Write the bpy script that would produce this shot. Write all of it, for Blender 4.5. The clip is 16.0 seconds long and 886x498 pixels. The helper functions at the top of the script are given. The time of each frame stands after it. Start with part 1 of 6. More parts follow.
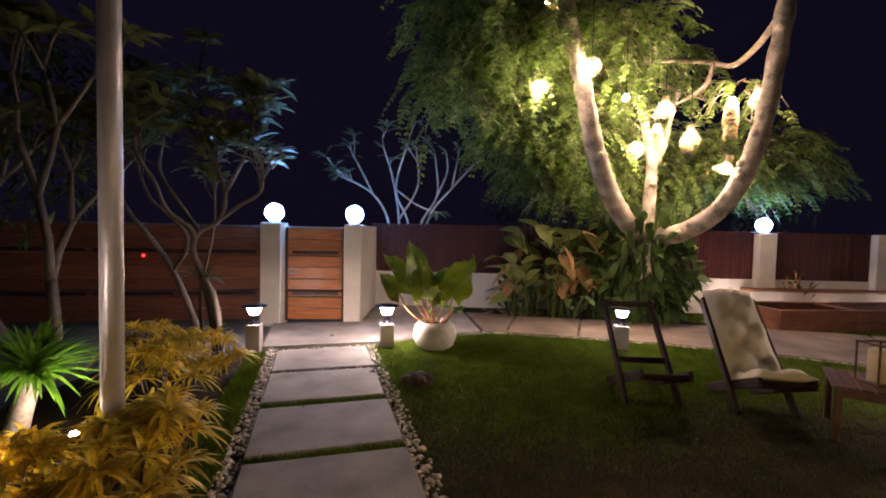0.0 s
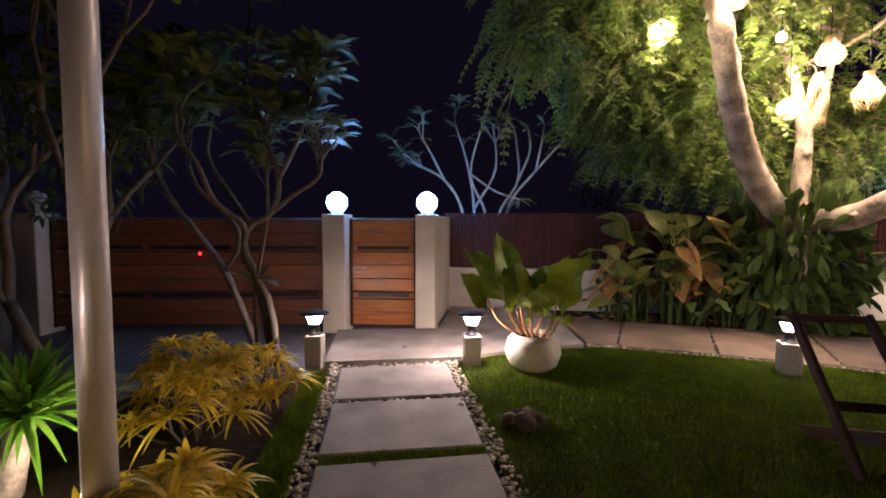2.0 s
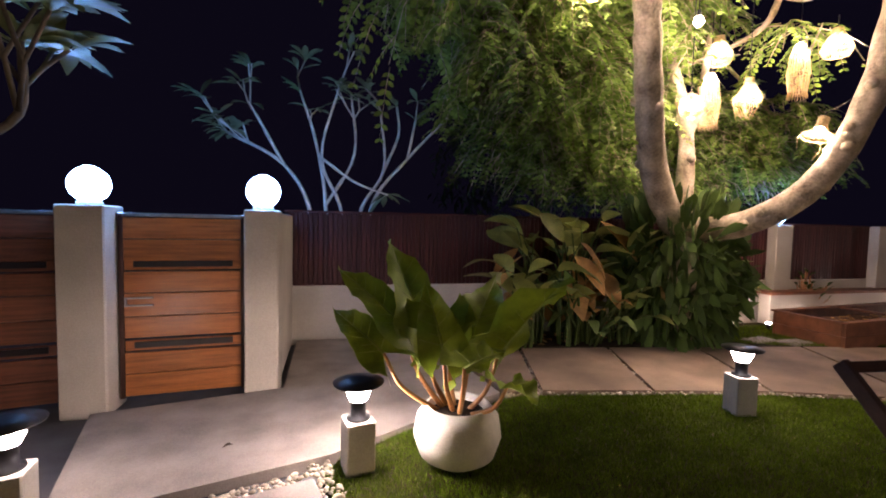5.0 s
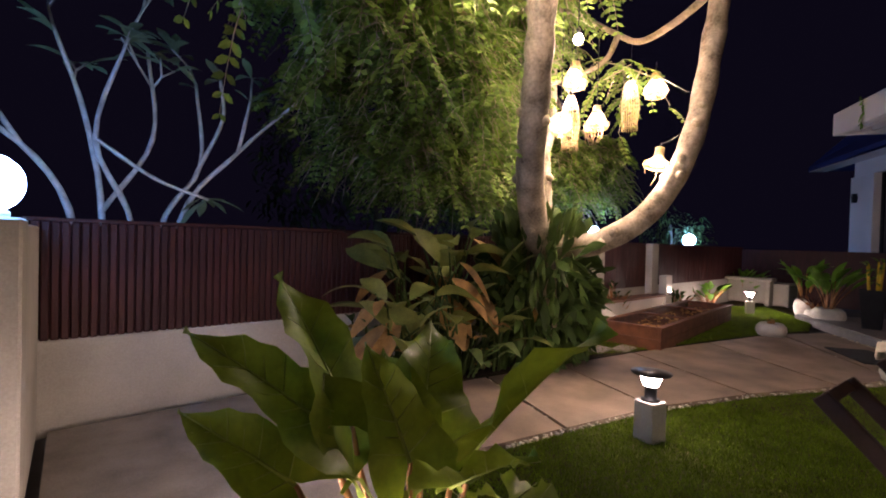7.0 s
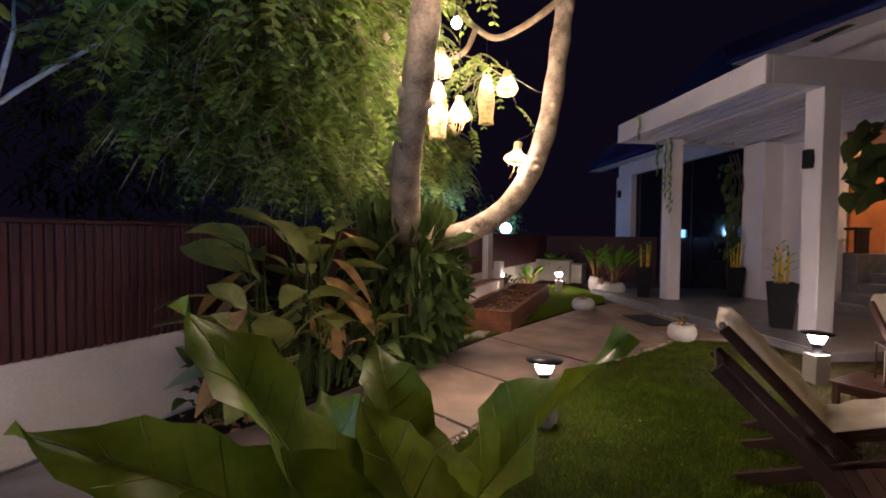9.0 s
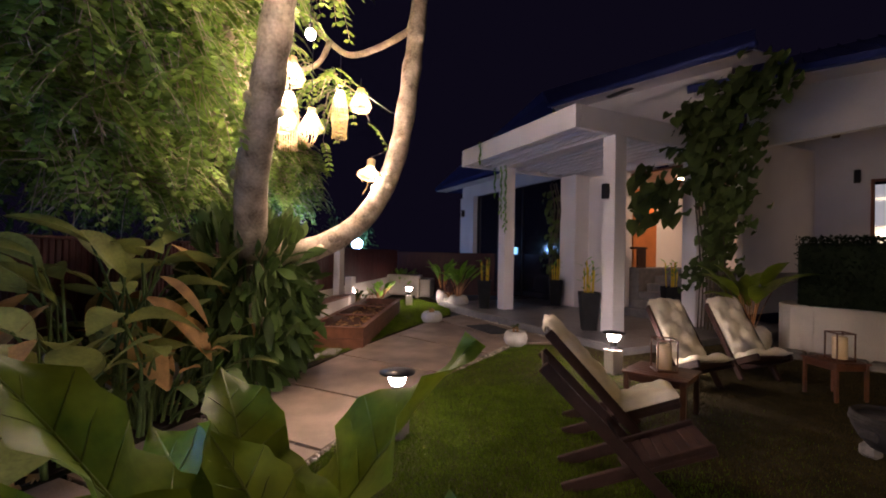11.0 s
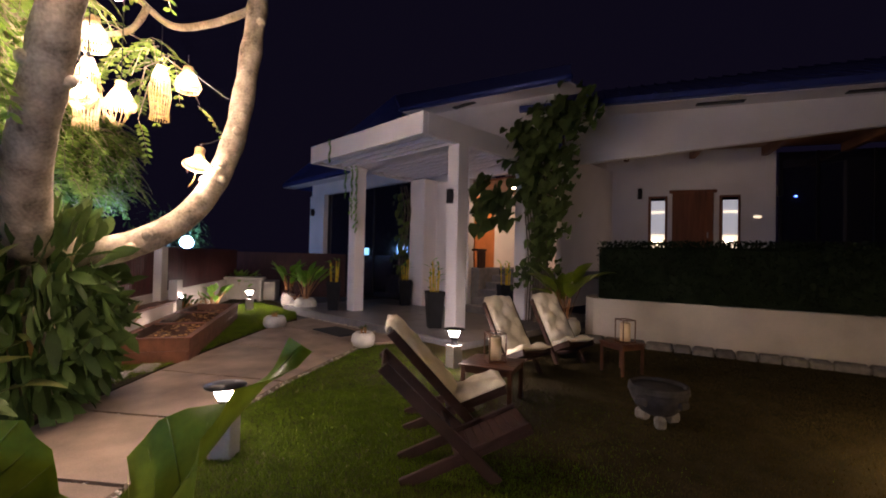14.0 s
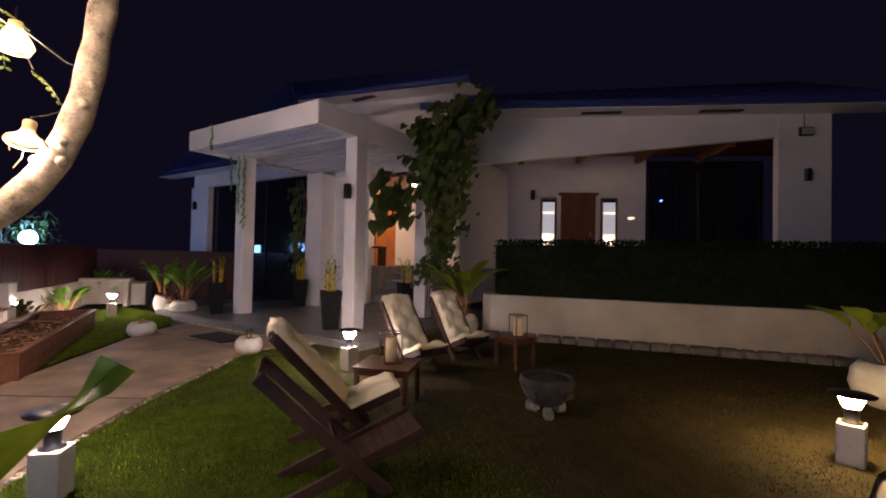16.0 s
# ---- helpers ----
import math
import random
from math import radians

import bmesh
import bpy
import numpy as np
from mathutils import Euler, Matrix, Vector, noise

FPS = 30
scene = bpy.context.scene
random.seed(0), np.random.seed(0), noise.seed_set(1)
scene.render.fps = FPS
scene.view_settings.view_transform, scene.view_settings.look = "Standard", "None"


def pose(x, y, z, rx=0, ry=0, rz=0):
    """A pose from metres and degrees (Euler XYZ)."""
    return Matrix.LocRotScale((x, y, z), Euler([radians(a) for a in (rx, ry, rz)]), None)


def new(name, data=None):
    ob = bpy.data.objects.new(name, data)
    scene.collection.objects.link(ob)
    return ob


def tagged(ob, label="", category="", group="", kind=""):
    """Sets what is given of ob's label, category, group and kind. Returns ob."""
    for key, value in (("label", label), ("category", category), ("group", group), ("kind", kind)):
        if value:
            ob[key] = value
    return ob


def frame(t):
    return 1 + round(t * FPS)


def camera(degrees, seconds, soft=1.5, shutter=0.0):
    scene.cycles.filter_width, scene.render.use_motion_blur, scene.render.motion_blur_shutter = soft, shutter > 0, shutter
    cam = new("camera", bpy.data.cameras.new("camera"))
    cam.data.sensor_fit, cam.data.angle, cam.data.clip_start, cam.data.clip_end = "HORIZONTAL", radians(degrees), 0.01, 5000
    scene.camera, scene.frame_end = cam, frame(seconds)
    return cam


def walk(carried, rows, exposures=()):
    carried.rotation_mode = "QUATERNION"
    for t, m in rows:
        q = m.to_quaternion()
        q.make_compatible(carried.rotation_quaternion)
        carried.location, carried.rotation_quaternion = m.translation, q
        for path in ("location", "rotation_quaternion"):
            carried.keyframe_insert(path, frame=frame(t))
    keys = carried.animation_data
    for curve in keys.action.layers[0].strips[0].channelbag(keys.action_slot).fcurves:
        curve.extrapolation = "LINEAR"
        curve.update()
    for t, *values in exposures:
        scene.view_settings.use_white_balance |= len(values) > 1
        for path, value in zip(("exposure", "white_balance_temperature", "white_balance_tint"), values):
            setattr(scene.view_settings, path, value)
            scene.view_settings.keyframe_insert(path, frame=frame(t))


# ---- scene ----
cam = camera(90.6, 16.0, soft=1.9)
METRES, EYE, TILT, LEAN, TURN = 5.45, 1.5, 0.0, 0.0, 0.0
ROWS = [
    (0.0, 0.0, 0.0, 0.0, 0.06, -2.45, -1.32),
    (0.5, -0.018, 0.0446, -0.0025, -1.85, -2.9, -1.09),
    (1.0, -0.0331, 0.1002, -0.0065, 1.5, -3.21, -0.52),
    (1.5, -0.0423, 0.1514, -0.0044, 6.68, -3.3, -0.13),
    (2.0, -0.0679, 0.2039, -0.0078, 8.03, -3.52, -0.18),
    (2.5, -0.0804, 0.2613, -0.0089, 5.75, -3.52, -0.18),
    (3.0, -0.0946, 0.3191, -0.0067, 3.49, -3.37, -0.51),
    (3.5, -0.12, 0.3714, -0.0069, 0.57, -3.3, -0.57),
    (4.0, -0.1284, 0.4277, -0.009, -3.43, -3.3, -0.62),
    (6.5, -0.2016, 0.7057, -0.0004, -33.72, -1.53, -1.87),
    (7.0, -0.2042, 0.7625, -0.0003, -40.15, -0.81, -1.56),
    (7.5, -0.2138, 0.8076, 0.0024, -47.29, -0.69, -1.31),
    (8.0, -0.2062, 0.8491, 0.0016, -53.29, -0.37, -1.11),
    (8.5, -0.2063, 0.8794, 0.0034, -58.93, -1.41, -0.87),
    (9.0, -0.2134, 0.8964, 0.0042, -63.68, -1.75, -0.6),
    (9.5, -0.2188, 0.9013, 0.0037, -69.03, -1.31, -0.89),
    (10.0, -0.2223, 0.9012, 0.0036, -74.36, -0.65, -1.01),
    (12.5, -0.2241, 0.8901, 0.0056, -93.08, 1.75, -1.24),
    (13.0, -0.2242, 0.8867, 0.0058, -96.29, 1.85, -1.23),
    (13.5, -0.2229, 0.8848, 0.0053, -99.24, 1.52, -1.25),
    (14.0, -0.2223, 0.8829, 0.0052, -101.96, 1.04, -1.34),
    (14.5, -0.2193, 0.8809, 0.0046, -105.09, 0.45, -1.62),
    (15.0, -0.2094, 0.8733, 0.0034, -107.68, 0.5, -1.4),
    (15.5, -0.1992, 0.8623, 0.0041, -110.36, 0.99, -1.07),
    (16.0, -0.1957, 0.8576, 0.0034, -114.48, 1.09, -1.24),
]
walk(cam, [(t, pose(0, 0, EYE, TILT, LEAN, TURN) @ pose(METRES * x, METRES * y, METRES * z, 90 + pitch, roll, yaw)) for t, x, y, z, yaw, pitch, roll in ROWS],
     exposures=((0.0, 0.30), (1.0, 0.30), (2.0, 0.06), (3.5, -0.08), (7.0, -0.05), (8.0, -0.12), (10.0, 0.0), (13.5, 0.08), (16.0, 0.24)))

# ---- world and exposure ----
world = bpy.data.worlds.new("night")
scene.world = world
world.use_nodes = True
bg = world.node_tree.nodes["Background"]
bg.inputs["Color"].default_value = (0.34, 0.25, 0.70, 1)
bg.inputs["Strength"].default_value = 0.0105


# ---- materials ----
def mat(name, col, rough=0.7, metal=0.0, var=0.25, scale=6.0, bump=0.15, fine=60.0, col2=None, spec=0.4, rand=0.0, stretch=None, island=False, trans=0.0):
    m = bpy.data.materials.new(name)
    m.use_nodes = True
    nt = m.node_tree
    b = nt.nodes["Principled BSDF"]
    b.inputs["Roughness"].default_value, b.inputs["Metallic"].default_value = rough, metal
    b.inputs["Specular IOR Level"].default_value = spec
    tc = nt.nodes.new("ShaderNodeTexCoord")
    mp = nt.nodes.new("ShaderNodeMapping")
    nt.links.new(tc.outputs["Object"], mp.inputs["Vector"])
    if stretch:
        mp.inputs["Scale"].default_value = stretch
    n1, n2 = nt.nodes.new("ShaderNodeTexNoise"), nt.nodes.new("ShaderNodeTexNoise")
    for n, s, d in ((n1, scale, 4.0), (n2, fine, 3.0)):
        n.inputs["Scale"].default_value, n.inputs["Detail"].default_value = s, d
        nt.links.new(mp.outputs["Vector"], n.inputs["Vector"])
    mixn = nt.nodes.new("ShaderNodeMath")
    mixn.operation = "MULTIPLY_ADD"
    nt.links.new(n2.outputs["Fac"], mixn.inputs[0])
    mixn.inputs[1].default_value = 0.45
    nt.links.new(n1.outputs["Fac"], mixn.inputs[2])
    ramp = nt.nodes.new("ShaderNodeValToRGB")
    c2 = col2 if col2 else tuple(min(1, c * (1 + var)) for c in col)
    c1 = tuple(c * (1 - var) for c in col)
    ramp.color_ramp.elements[0].position, ramp.color_ramp.elements[1].position = 0.45, 0.98
    ramp.color_ramp.elements[0].color, ramp.color_ramp.elements[1].color = (*c1, 1), (*c2, 1)
    nt.links.new(mixn.outputs[0], ramp.inputs["Fac"])
    out = ramp.outputs["Color"]
    if rand:
        hv = nt.nodes.new("ShaderNodeHueSaturation")
        if island:
            src = nt.nodes.new("ShaderNodeNewGeometry").outputs["Random Per Island"]
        else:
            src = nt.nodes.new("ShaderNodeObjectInfo").outputs["Random"]
        mr = nt.nodes.new("ShaderNodeMapRange")
        nt.links.new(src, mr.inputs["Value"])
        mr.inputs["To Min"].default_value, mr.inputs["To Max"].default_value = 1 - rand, 1 + rand
        nt.links.new(mr.outputs["Result"], hv.inputs["Value"])
        nt.links.new(out, hv.inputs["Color"])
        out = hv.outputs["Color"]
    nt.links.new(out, b.inputs["Base Color"])
    if bump:
        bp = nt.nodes.new("ShaderNodeBump")
        bp.inputs["Strength"].default_value, bp.inputs["Distance"].default_value = bump, 0.01
        nt.links.new(mixn.outputs[0], bp.inputs["Height"])
        nt.links.new(bp.outputs["Normal"], b.inputs["Normal"])
    if trans:
        tr = nt.nodes.new("ShaderNodeBsdfTranslucent")
        nt.links.new(out, tr.inputs["Color"])
        mx = nt.nodes.new("ShaderNodeMixShader")
        mx.inputs["Fac"].default_value = trans
        nt.links.new(b.outputs[0], mx.inputs[1])
        nt.links.new(tr.outputs[0], mx.inputs[2])
        nt.links.new(mx.outputs[0], nt.nodes["Material Output"].inputs["Surface"])
    return m


def glow(name, col, strength):
    m = bpy.data.materials.new(name)
    m.use_nodes = True
    b = m.node_tree.nodes["Principled BSDF"]
    b.inputs["Base Color"].default_value = (0.8, 0.8, 0.8, 1)
    b.inputs["Emission Color"].default_value = (*col, 1)
    b.inputs["Emission Strength"].default_value = strength
    return m


WARM, NEUTRAL, COOL = (1.0, 0.735, 0.60), (1.0, 0.80, 0.75), (0.22, 0.45, 1.0)
M_BULB = glow("lit_bulb", WARM, 950)
M_BULB_HI = glow("lit_strong_bulb", WARM, 600)
M_GLOBE = glow("lit_opal_globe", COOL, 85)
M_BOLL = glow("lit_frosted_glass", NEUTRAL, 450)
M_BOLL_DIM = glow("lit_dim_frosted_glass", NEUTRAL, 150)
M_BOLL_AMBER = glow("lit_amber_frosted_glass", (1.0, 0.66, 0.30), 480)
M_SPOT = glow("lit_spot", NEUTRAL, 1000)
M_SPOT_DIM = glow("lit_small_spot", NEUTRAL, 260)
M_CYAN = glow("lit_pale_blue", (0.25, 0.6, 1.0), 1.6)
M_ROOM3 = glow("lit_cool_room", (0.80, 0.78, 0.9), 0.35)
M_BLUE = glow("lit_blue", (0.10, 0.2, 1.0), 9)
M_RED = glow("lit_red", (1.0, 0.02, 0.02), 6)
M_ROOM = glow("lit_ceiling_lamp", (1.0, 0.66, 0.42), 80)
M_ROOM2 = glow("lit_room_lamp", (1.0, 0.76, 0.55), 1.3)
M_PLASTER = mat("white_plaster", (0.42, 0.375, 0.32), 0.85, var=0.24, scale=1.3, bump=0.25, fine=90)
M_HOUSE = mat("house_plaster", (0.82, 0.77, 0.77), 0.85, var=0.10, scale=0.9, bump=0.15, fine=70)
M_SLAB = mat("concrete_slab", (0.25, 0.212, 0.185), 0.85, var=0.36, scale=3.0, bump=0.25, fine=120, rand=0.06)
M_PAVE = mat("buff_paving", (0.20, 0.143, 0.102), 0.85, var=0.42, scale=2.2, bump=0.3, fine=110, rand=0.10)
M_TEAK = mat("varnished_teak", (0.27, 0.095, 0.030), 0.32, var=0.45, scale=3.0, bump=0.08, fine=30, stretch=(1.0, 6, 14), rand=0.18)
# Same teak darkened: the driveway gate's low light is put into the colour.
M_TEAK_SHADED = mat("shaded_teak", (0.135, 0.050, 0.027), 0.4, var=0.45, scale=3.0, bump=0.08, fine=30, stretch=(1.0, 6, 14), rand=0.18)
M_SLAT = mat("stained_slat", (0.048, 0.012, 0.011), 0.55, spec=0.25, var=0.4, scale=5.0, bump=0.15, fine=50, stretch=(5, 5, 0.6), rand=0.25)
M_DARKWOOD = mat("dark_wood", (0.034, 0.015, 0.011), 0.6, spec=0.2, var=0.4, scale=8.0, bump=0.12, fine=60, rand=0.1)
M_TABLE = mat("table_wood", (0.090, 0.034, 0.018), 0.4, var=0.4, scale=8.0, bump=0.1, fine=60, rand=0.15)
M_BED = mat("bed_wood", (0.15, 0.058, 0.030), 0.55, var=0.4, scale=6.0, bump=0.2, fine=60, rand=0.12)
M_BARK = mat("pale_bark", (0.37, 0.30, 0.22), 0.9, var=0.72, scale=5.0, bump=0.9, fine=38, spec=0.15)
M_BARK2 = mat("grey_bark", (0.095, 0.075, 0.056), 0.85, var=0.35, scale=10.0, bump=0.5, fine=60)
M_PALEBARK = mat("ashen_bark", (0.58, 0.56, 0.55), 0.8, var=0.35, scale=12.0, bump=0.3)
M_SOIL = mat("soil", (0.032, 0.022, 0.016), 0.95, spec=0.1, var=0.5, scale=20.0, bump=0.8, fine=90)
M_BEDSOIL = mat("dry_brown_soil", (0.11, 0.055, 0.033), 0.95, spec=0.1, var=0.5, scale=20.0, bump=0.8, fine=90)
M_ASPHALT = mat("driveway", (0.10, 0.095, 0.10), 0.9, var=0.25, scale=4.0, bump=0.3, fine=150)
M_TURF = mat("turf", (0.030, 0.030, 0.010), 0.95, spec=0.08, var=0.5, scale=5.0, bump=0.8, fine=160, col2=(0.050, 0.036, 0.018))
M_GRASS = mat("grass_blade", (0.090, 0.135, 0.010), 0.95, var=0.35, spec=0.08, scale=4.0, bump=0, rand=0.4, island=True, trans=0.25)
# Brown of the grass, with the dimmer light round the seats mixed in.
M_BROWN_SHADED = mat("brown_shaded_blade", (0.058, 0.044, 0.016), 0.95, var=0.4, scale=1.5, bump=0, rand=0.4, island=True, trans=0.25, spec=0.08)
M_LEAF = mat("tree_leaf", (0.18, 0.26, 0.055), 0.6, spec=0.2, var=0.35, scale=3.0, bump=0, rand=0.45, island=True, trans=0.4)
M_CANNA = mat("paddle_leaf", (0.20, 0.22, 0.06), 0.42, spec=0.4, var=0.4, scale=5.0, bump=0.1, fine=40, rand=0.4, island=True, trans=0.25)
M_LEAFD = mat("dark_leaf", (0.07, 0.10, 0.028), 0.6, spec=0.2, var=0.35, scale=4.0, bump=0.05, rand=0.4, island=True, trans=0.2)
M_LEAFP = mat("frangipani_leaf", (0.13, 0.15, 0.05), 0.45, var=0.3, scale=4.0, bump=0.05, rand=0.35, island=True, trans=0.2)
M_CACT = mat("climber_leaf", (0.060, 0.095, 0.022), 0.6, var=0.35, scale=4.0, bump=0.05, rand=0.45, island=True, trans=0.15, spec=0.2)
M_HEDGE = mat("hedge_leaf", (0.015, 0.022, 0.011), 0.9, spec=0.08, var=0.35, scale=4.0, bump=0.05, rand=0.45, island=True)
M_LEAFG = mat("pale_green_leaf", (0.20, 0.25, 0.15), 0.45, var=0.3, scale=4.0, bump=0.05, rand=0.3, island=True, trans=0.2)
M_YELLOW = mat("yellow_leaf", (0.64, 0.47, 0.04), 0.5, var=0.35, scale=6.0, bump=0, rand=0.4, island=True, trans=0.4)
M_SPIKE = mat("bright_green_leaf", (0.16, 0.33, 0.03), 0.5, var=0.3, scale=6.0, bump=0, rand=0.35, island=True, trans=0.25)
M_EAR = mat("taro_leaf", (0.17, 0.225, 0.018), 0.42, var=0.3, scale=9.0, bump=0.12, fine=40, trans=0.3)
M_RIB = mat("leaf_rib", (0.22, 0.27, 0.05), 0.5, var=0.2, scale=9.0, bump=0)
M_STEM = mat("taro_stem", (0.30, 0.14, 0.05), 0.5, var=0.35, scale=9.0, bump=0.1)
M_FLOWER = mat("orange_red_petal", (0.55, 0.10, 0.03), 0.6, var=0.3, scale=8.0, bump=0, rand=0.35, island=True, trans=0.3)
M_DRY = mat("dry_leaf", (0.42, 0.24, 0.09), 0.8, var=0.35, scale=9.0, bump=0.2, rand=0.3, island=True, trans=0.2)
M_POT = mat("pale_cement_pot", (0.52, 0.48, 0.42), 0.9, var=0.18, scale=9.0, bump=0.4, fine=80)
M_BLACKPOT = mat("black_pot", (0.012, 0.012, 0.014), 0.7, spec=0.15, var=0.3, scale=9.0, bump=0.1)
M_BLACK = mat("black_metal", (0.018, 0.017, 0.02), 0.4, metal=0.4, var=0.2, scale=20, bump=0.05)
M_STEEL = mat("painted_pole", (0.50, 0.46, 0.44), 0.35, metal=0.2, var=0.15, scale=5, bump=0.05)
M_ALU = mat("aluminium", (0.35, 0.36, 0.40), 0.35, metal=0.9, var=0.15, scale=20, bump=0.03)
M_PEBBLE = mat("pebble", (0.36, 0.30, 0.23), 0.75, var=0.3, scale=14, bump=0.2, rand=0.5, island=True)
M_RATTAN = mat("rattan", (0.50, 0.36, 0.18), 0.6, var=0.3, scale=30, bump=0.2)
M_CUSHION = mat("cream_cotton", (0.62, 0.55, 0.42), 0.95, var=0.10, scale=10, bump=0.3, fine=160)
M_TILE = mat("grey_floor_tile", (0.16, 0.145, 0.14), 0.35, var=0.2, scale=3, bump=0.05, rand=0.06)
M_STEP = mat("grey_step_stone", (0.15, 0.14, 0.14), 0.7, var=0.25, scale=8, bump=0.2, rand=0.1)
M_ROOF = mat("blue_metal_roof", (0.055, 0.075, 0.28), 0.35, metal=0.2, var=0.2, scale=3, bump=0.03)
M_SOFFIT = mat("wood_soffit", (0.16, 0.07, 0.035), 0.5, var=0.3, scale=3, bump=0.1)
M_DOOR = mat("door_wood", (0.20, 0.075, 0.035), 0.4, var=0.35, scale=2.0, bump=0.1, stretch=(6, 6, 0.6))
M_ORANGE = mat("orange_wood", (0.50, 0.17, 0.05), 0.4, var=0.3, scale=2.0, bump=0.05)
M_GLASS = mat("dark_glass", (0.012, 0.012, 0.02), 0.06, var=0.1, scale=2, bump=0, spec=0.6)
M_MAT = mat("black_door_mat", (0.015, 0.015, 0.017), 0.95, var=0.3, scale=30, bump=0.6)
M_STONE = mat("carved_stone", (0.040, 0.035, 0.033), 0.9, spec=0.1, var=0.35, scale=9, bump=0.5)
M_CANDLE = mat("wax_candle", (0.72, 0.56, 0.34), 0.6, var=0.1, scale=10, bump=0.05)
M_RUBBLE = mat("rough_kerb_stone", (0.16, 0.145, 0.13), 0.9, var=0.35, scale=9, bump=0.5, rand=0.25)
M_COCO = mat("coconut_husk", (0.06, 0.038, 0.025), 0.95, var=0.5, scale=25, bump=0.8, fine=90)


# ---- mesh tools ----
class Geo:
    """Gathers vertices and faces of one mesh."""

    def __init__(self):
        self.v, self.f, self.sm = [], [], []

    def add(self, verts, faces, m=None, smooth=False):
        k = len(self.v)
        self.v += [tuple(m @ Vector(p)) for p in verts] if m else [tuple(p) for p in verts]
        self.f += [tuple(i + k for i in q) for q in faces]
        self.sm += [smooth] * len(faces)
        return self

    def box(self, c, s, b=0.006, m=None):
        """A box with chamfered edges: centre, size, chamfer."""
        h = [x / 2 for x in s]
        b = min(b, min(h) * 0.6)
        idx, vs = {}, []
        for sx in (-1, 1):
            for sy in (-1, 1):
                for sz in (-1, 1):
                    for a in range(3):
                        sg = (sx, sy, sz)
                        p = [sg[i] * (h[i] if i == a else h[i] - b) + c[i] for i in range(3)]
                        idx[(sg, a)] = len(vs)
                        vs.append(p)
        fs = []
        for a in range(3):
            o = [i for i in range(3) if i != a]
            for s0 in (-1, 1):
                ring = []
                for t0, t1 in ((-1, -1), (1, -1), (1, 1), (-1, 1)):
                    sg = [0, 0, 0]
                    sg[a], sg[o[0]], sg[o[1]] = s0, t0, t1
                    ring.append(idx[(tuple(sg), a)])
                fs.append(ring)
        for a in range(3):
            o = [i for i in range(3) if i != a]
            for s0 in (-1, 1):
                for s1 in (-1, 1):
                    q = []
                    for t, which in ((-1, o[0]), (1, o[0]), (1, o[1]), (-1, o[1])):
                        sg = [0, 0, 0]
                        sg[a], sg[o[0]], sg[o[1]] = t, s0, s1
                        q.append(idx[(tuple(sg), which)])
                    fs.append(q)
        for sx in (-1, 1):
            for sy in (-1, 1):
                for sz in (-1, 1):
                    fs.append([idx[((sx, sy, sz), a)] for a in range(3)])
        cc = Vector(c)
        out = []
        for q in fs:
            p = [Vector(vs[i]) for i in q]
            nrm = (p[1] - p[0]).cross(p[2] - p[0])
            mid = sum(p, Vector()) / len(p)
            out.append(q if nrm.dot(mid - cc) > 0 else q[::-1])
        return self.add(vs, out, m)

    def lathe(self, prof, seg=20, m=None, smooth=True):
        """Turns (radius, height) points about z."""
        vs, fs = [], []
        for r, z in prof:
            for i in range(seg):
                a = 2 * math.pi * i / seg
                vs.append((r * math.cos(a), r * math.sin(a), z))
        for j in range(len(prof) - 1):
            for i in range(seg):
                k = (i + 1) % seg
                fs.append((j * seg + i, j * seg + k, (j + 1) * seg + k, (j + 1) * seg + i))
        fs.append(tuple(range(seg))[::-1])
        fs.append(tuple((len(prof) - 1) * seg + i for i in range(seg)))
        return self.add(vs, fs, m, smooth)

    def tube(self, pts, rad, seg=8, m=None):
        """A tube along points with a radius for each."""
        pts = [Vector(p) for p in pts]
        if not hasattr(rad, "__len__"):
            rad = [rad] * len(pts)
        vs, fs = [], []
        side = None
        for i, p in enumerate(pts):
            d = (pts[min(i + 1, len(pts) - 1)] - pts[max(i - 1, 0)]).normalized()
            if side is None:
                side = d.orthogonal().normalized()
            side = (side - d * side.dot(d)).normalized()
            up = d.cross(side)
            for k in range(seg):
                a = 2 * math.pi * k / seg
                vs.append(p + (side * math.cos(a) + up * math.sin(a)) * rad[i])
        for j in range(len(pts) - 1):
            for k in range(seg):
                q = (k + 1) % seg
                fs.append((j * seg + k, j * seg + q, (j + 1) * seg + q, (j + 1) * seg + k))
        fs.append(tuple(range(seg))[::-1])
        fs.append(tuple((len(pts) - 1) * seg + k for k in range(seg)))
        return self.add(vs, fs, m, True)

    def prism(self, poly, z0, z1):
        """An upright prism over a flat outline (anticlockwise)."""
        n = len(poly)
        vs = [(x, y, z0) for x, y in poly] + [(x, y, z1) for x, y in poly]
        fs = [tuple(range(n))[::-1], tuple(range(n, 2 * n))]
        fs += [(i, (i + 1) % n, n + (i + 1) % n, n + i) for i in range(n)]
        return self.add(vs, fs)

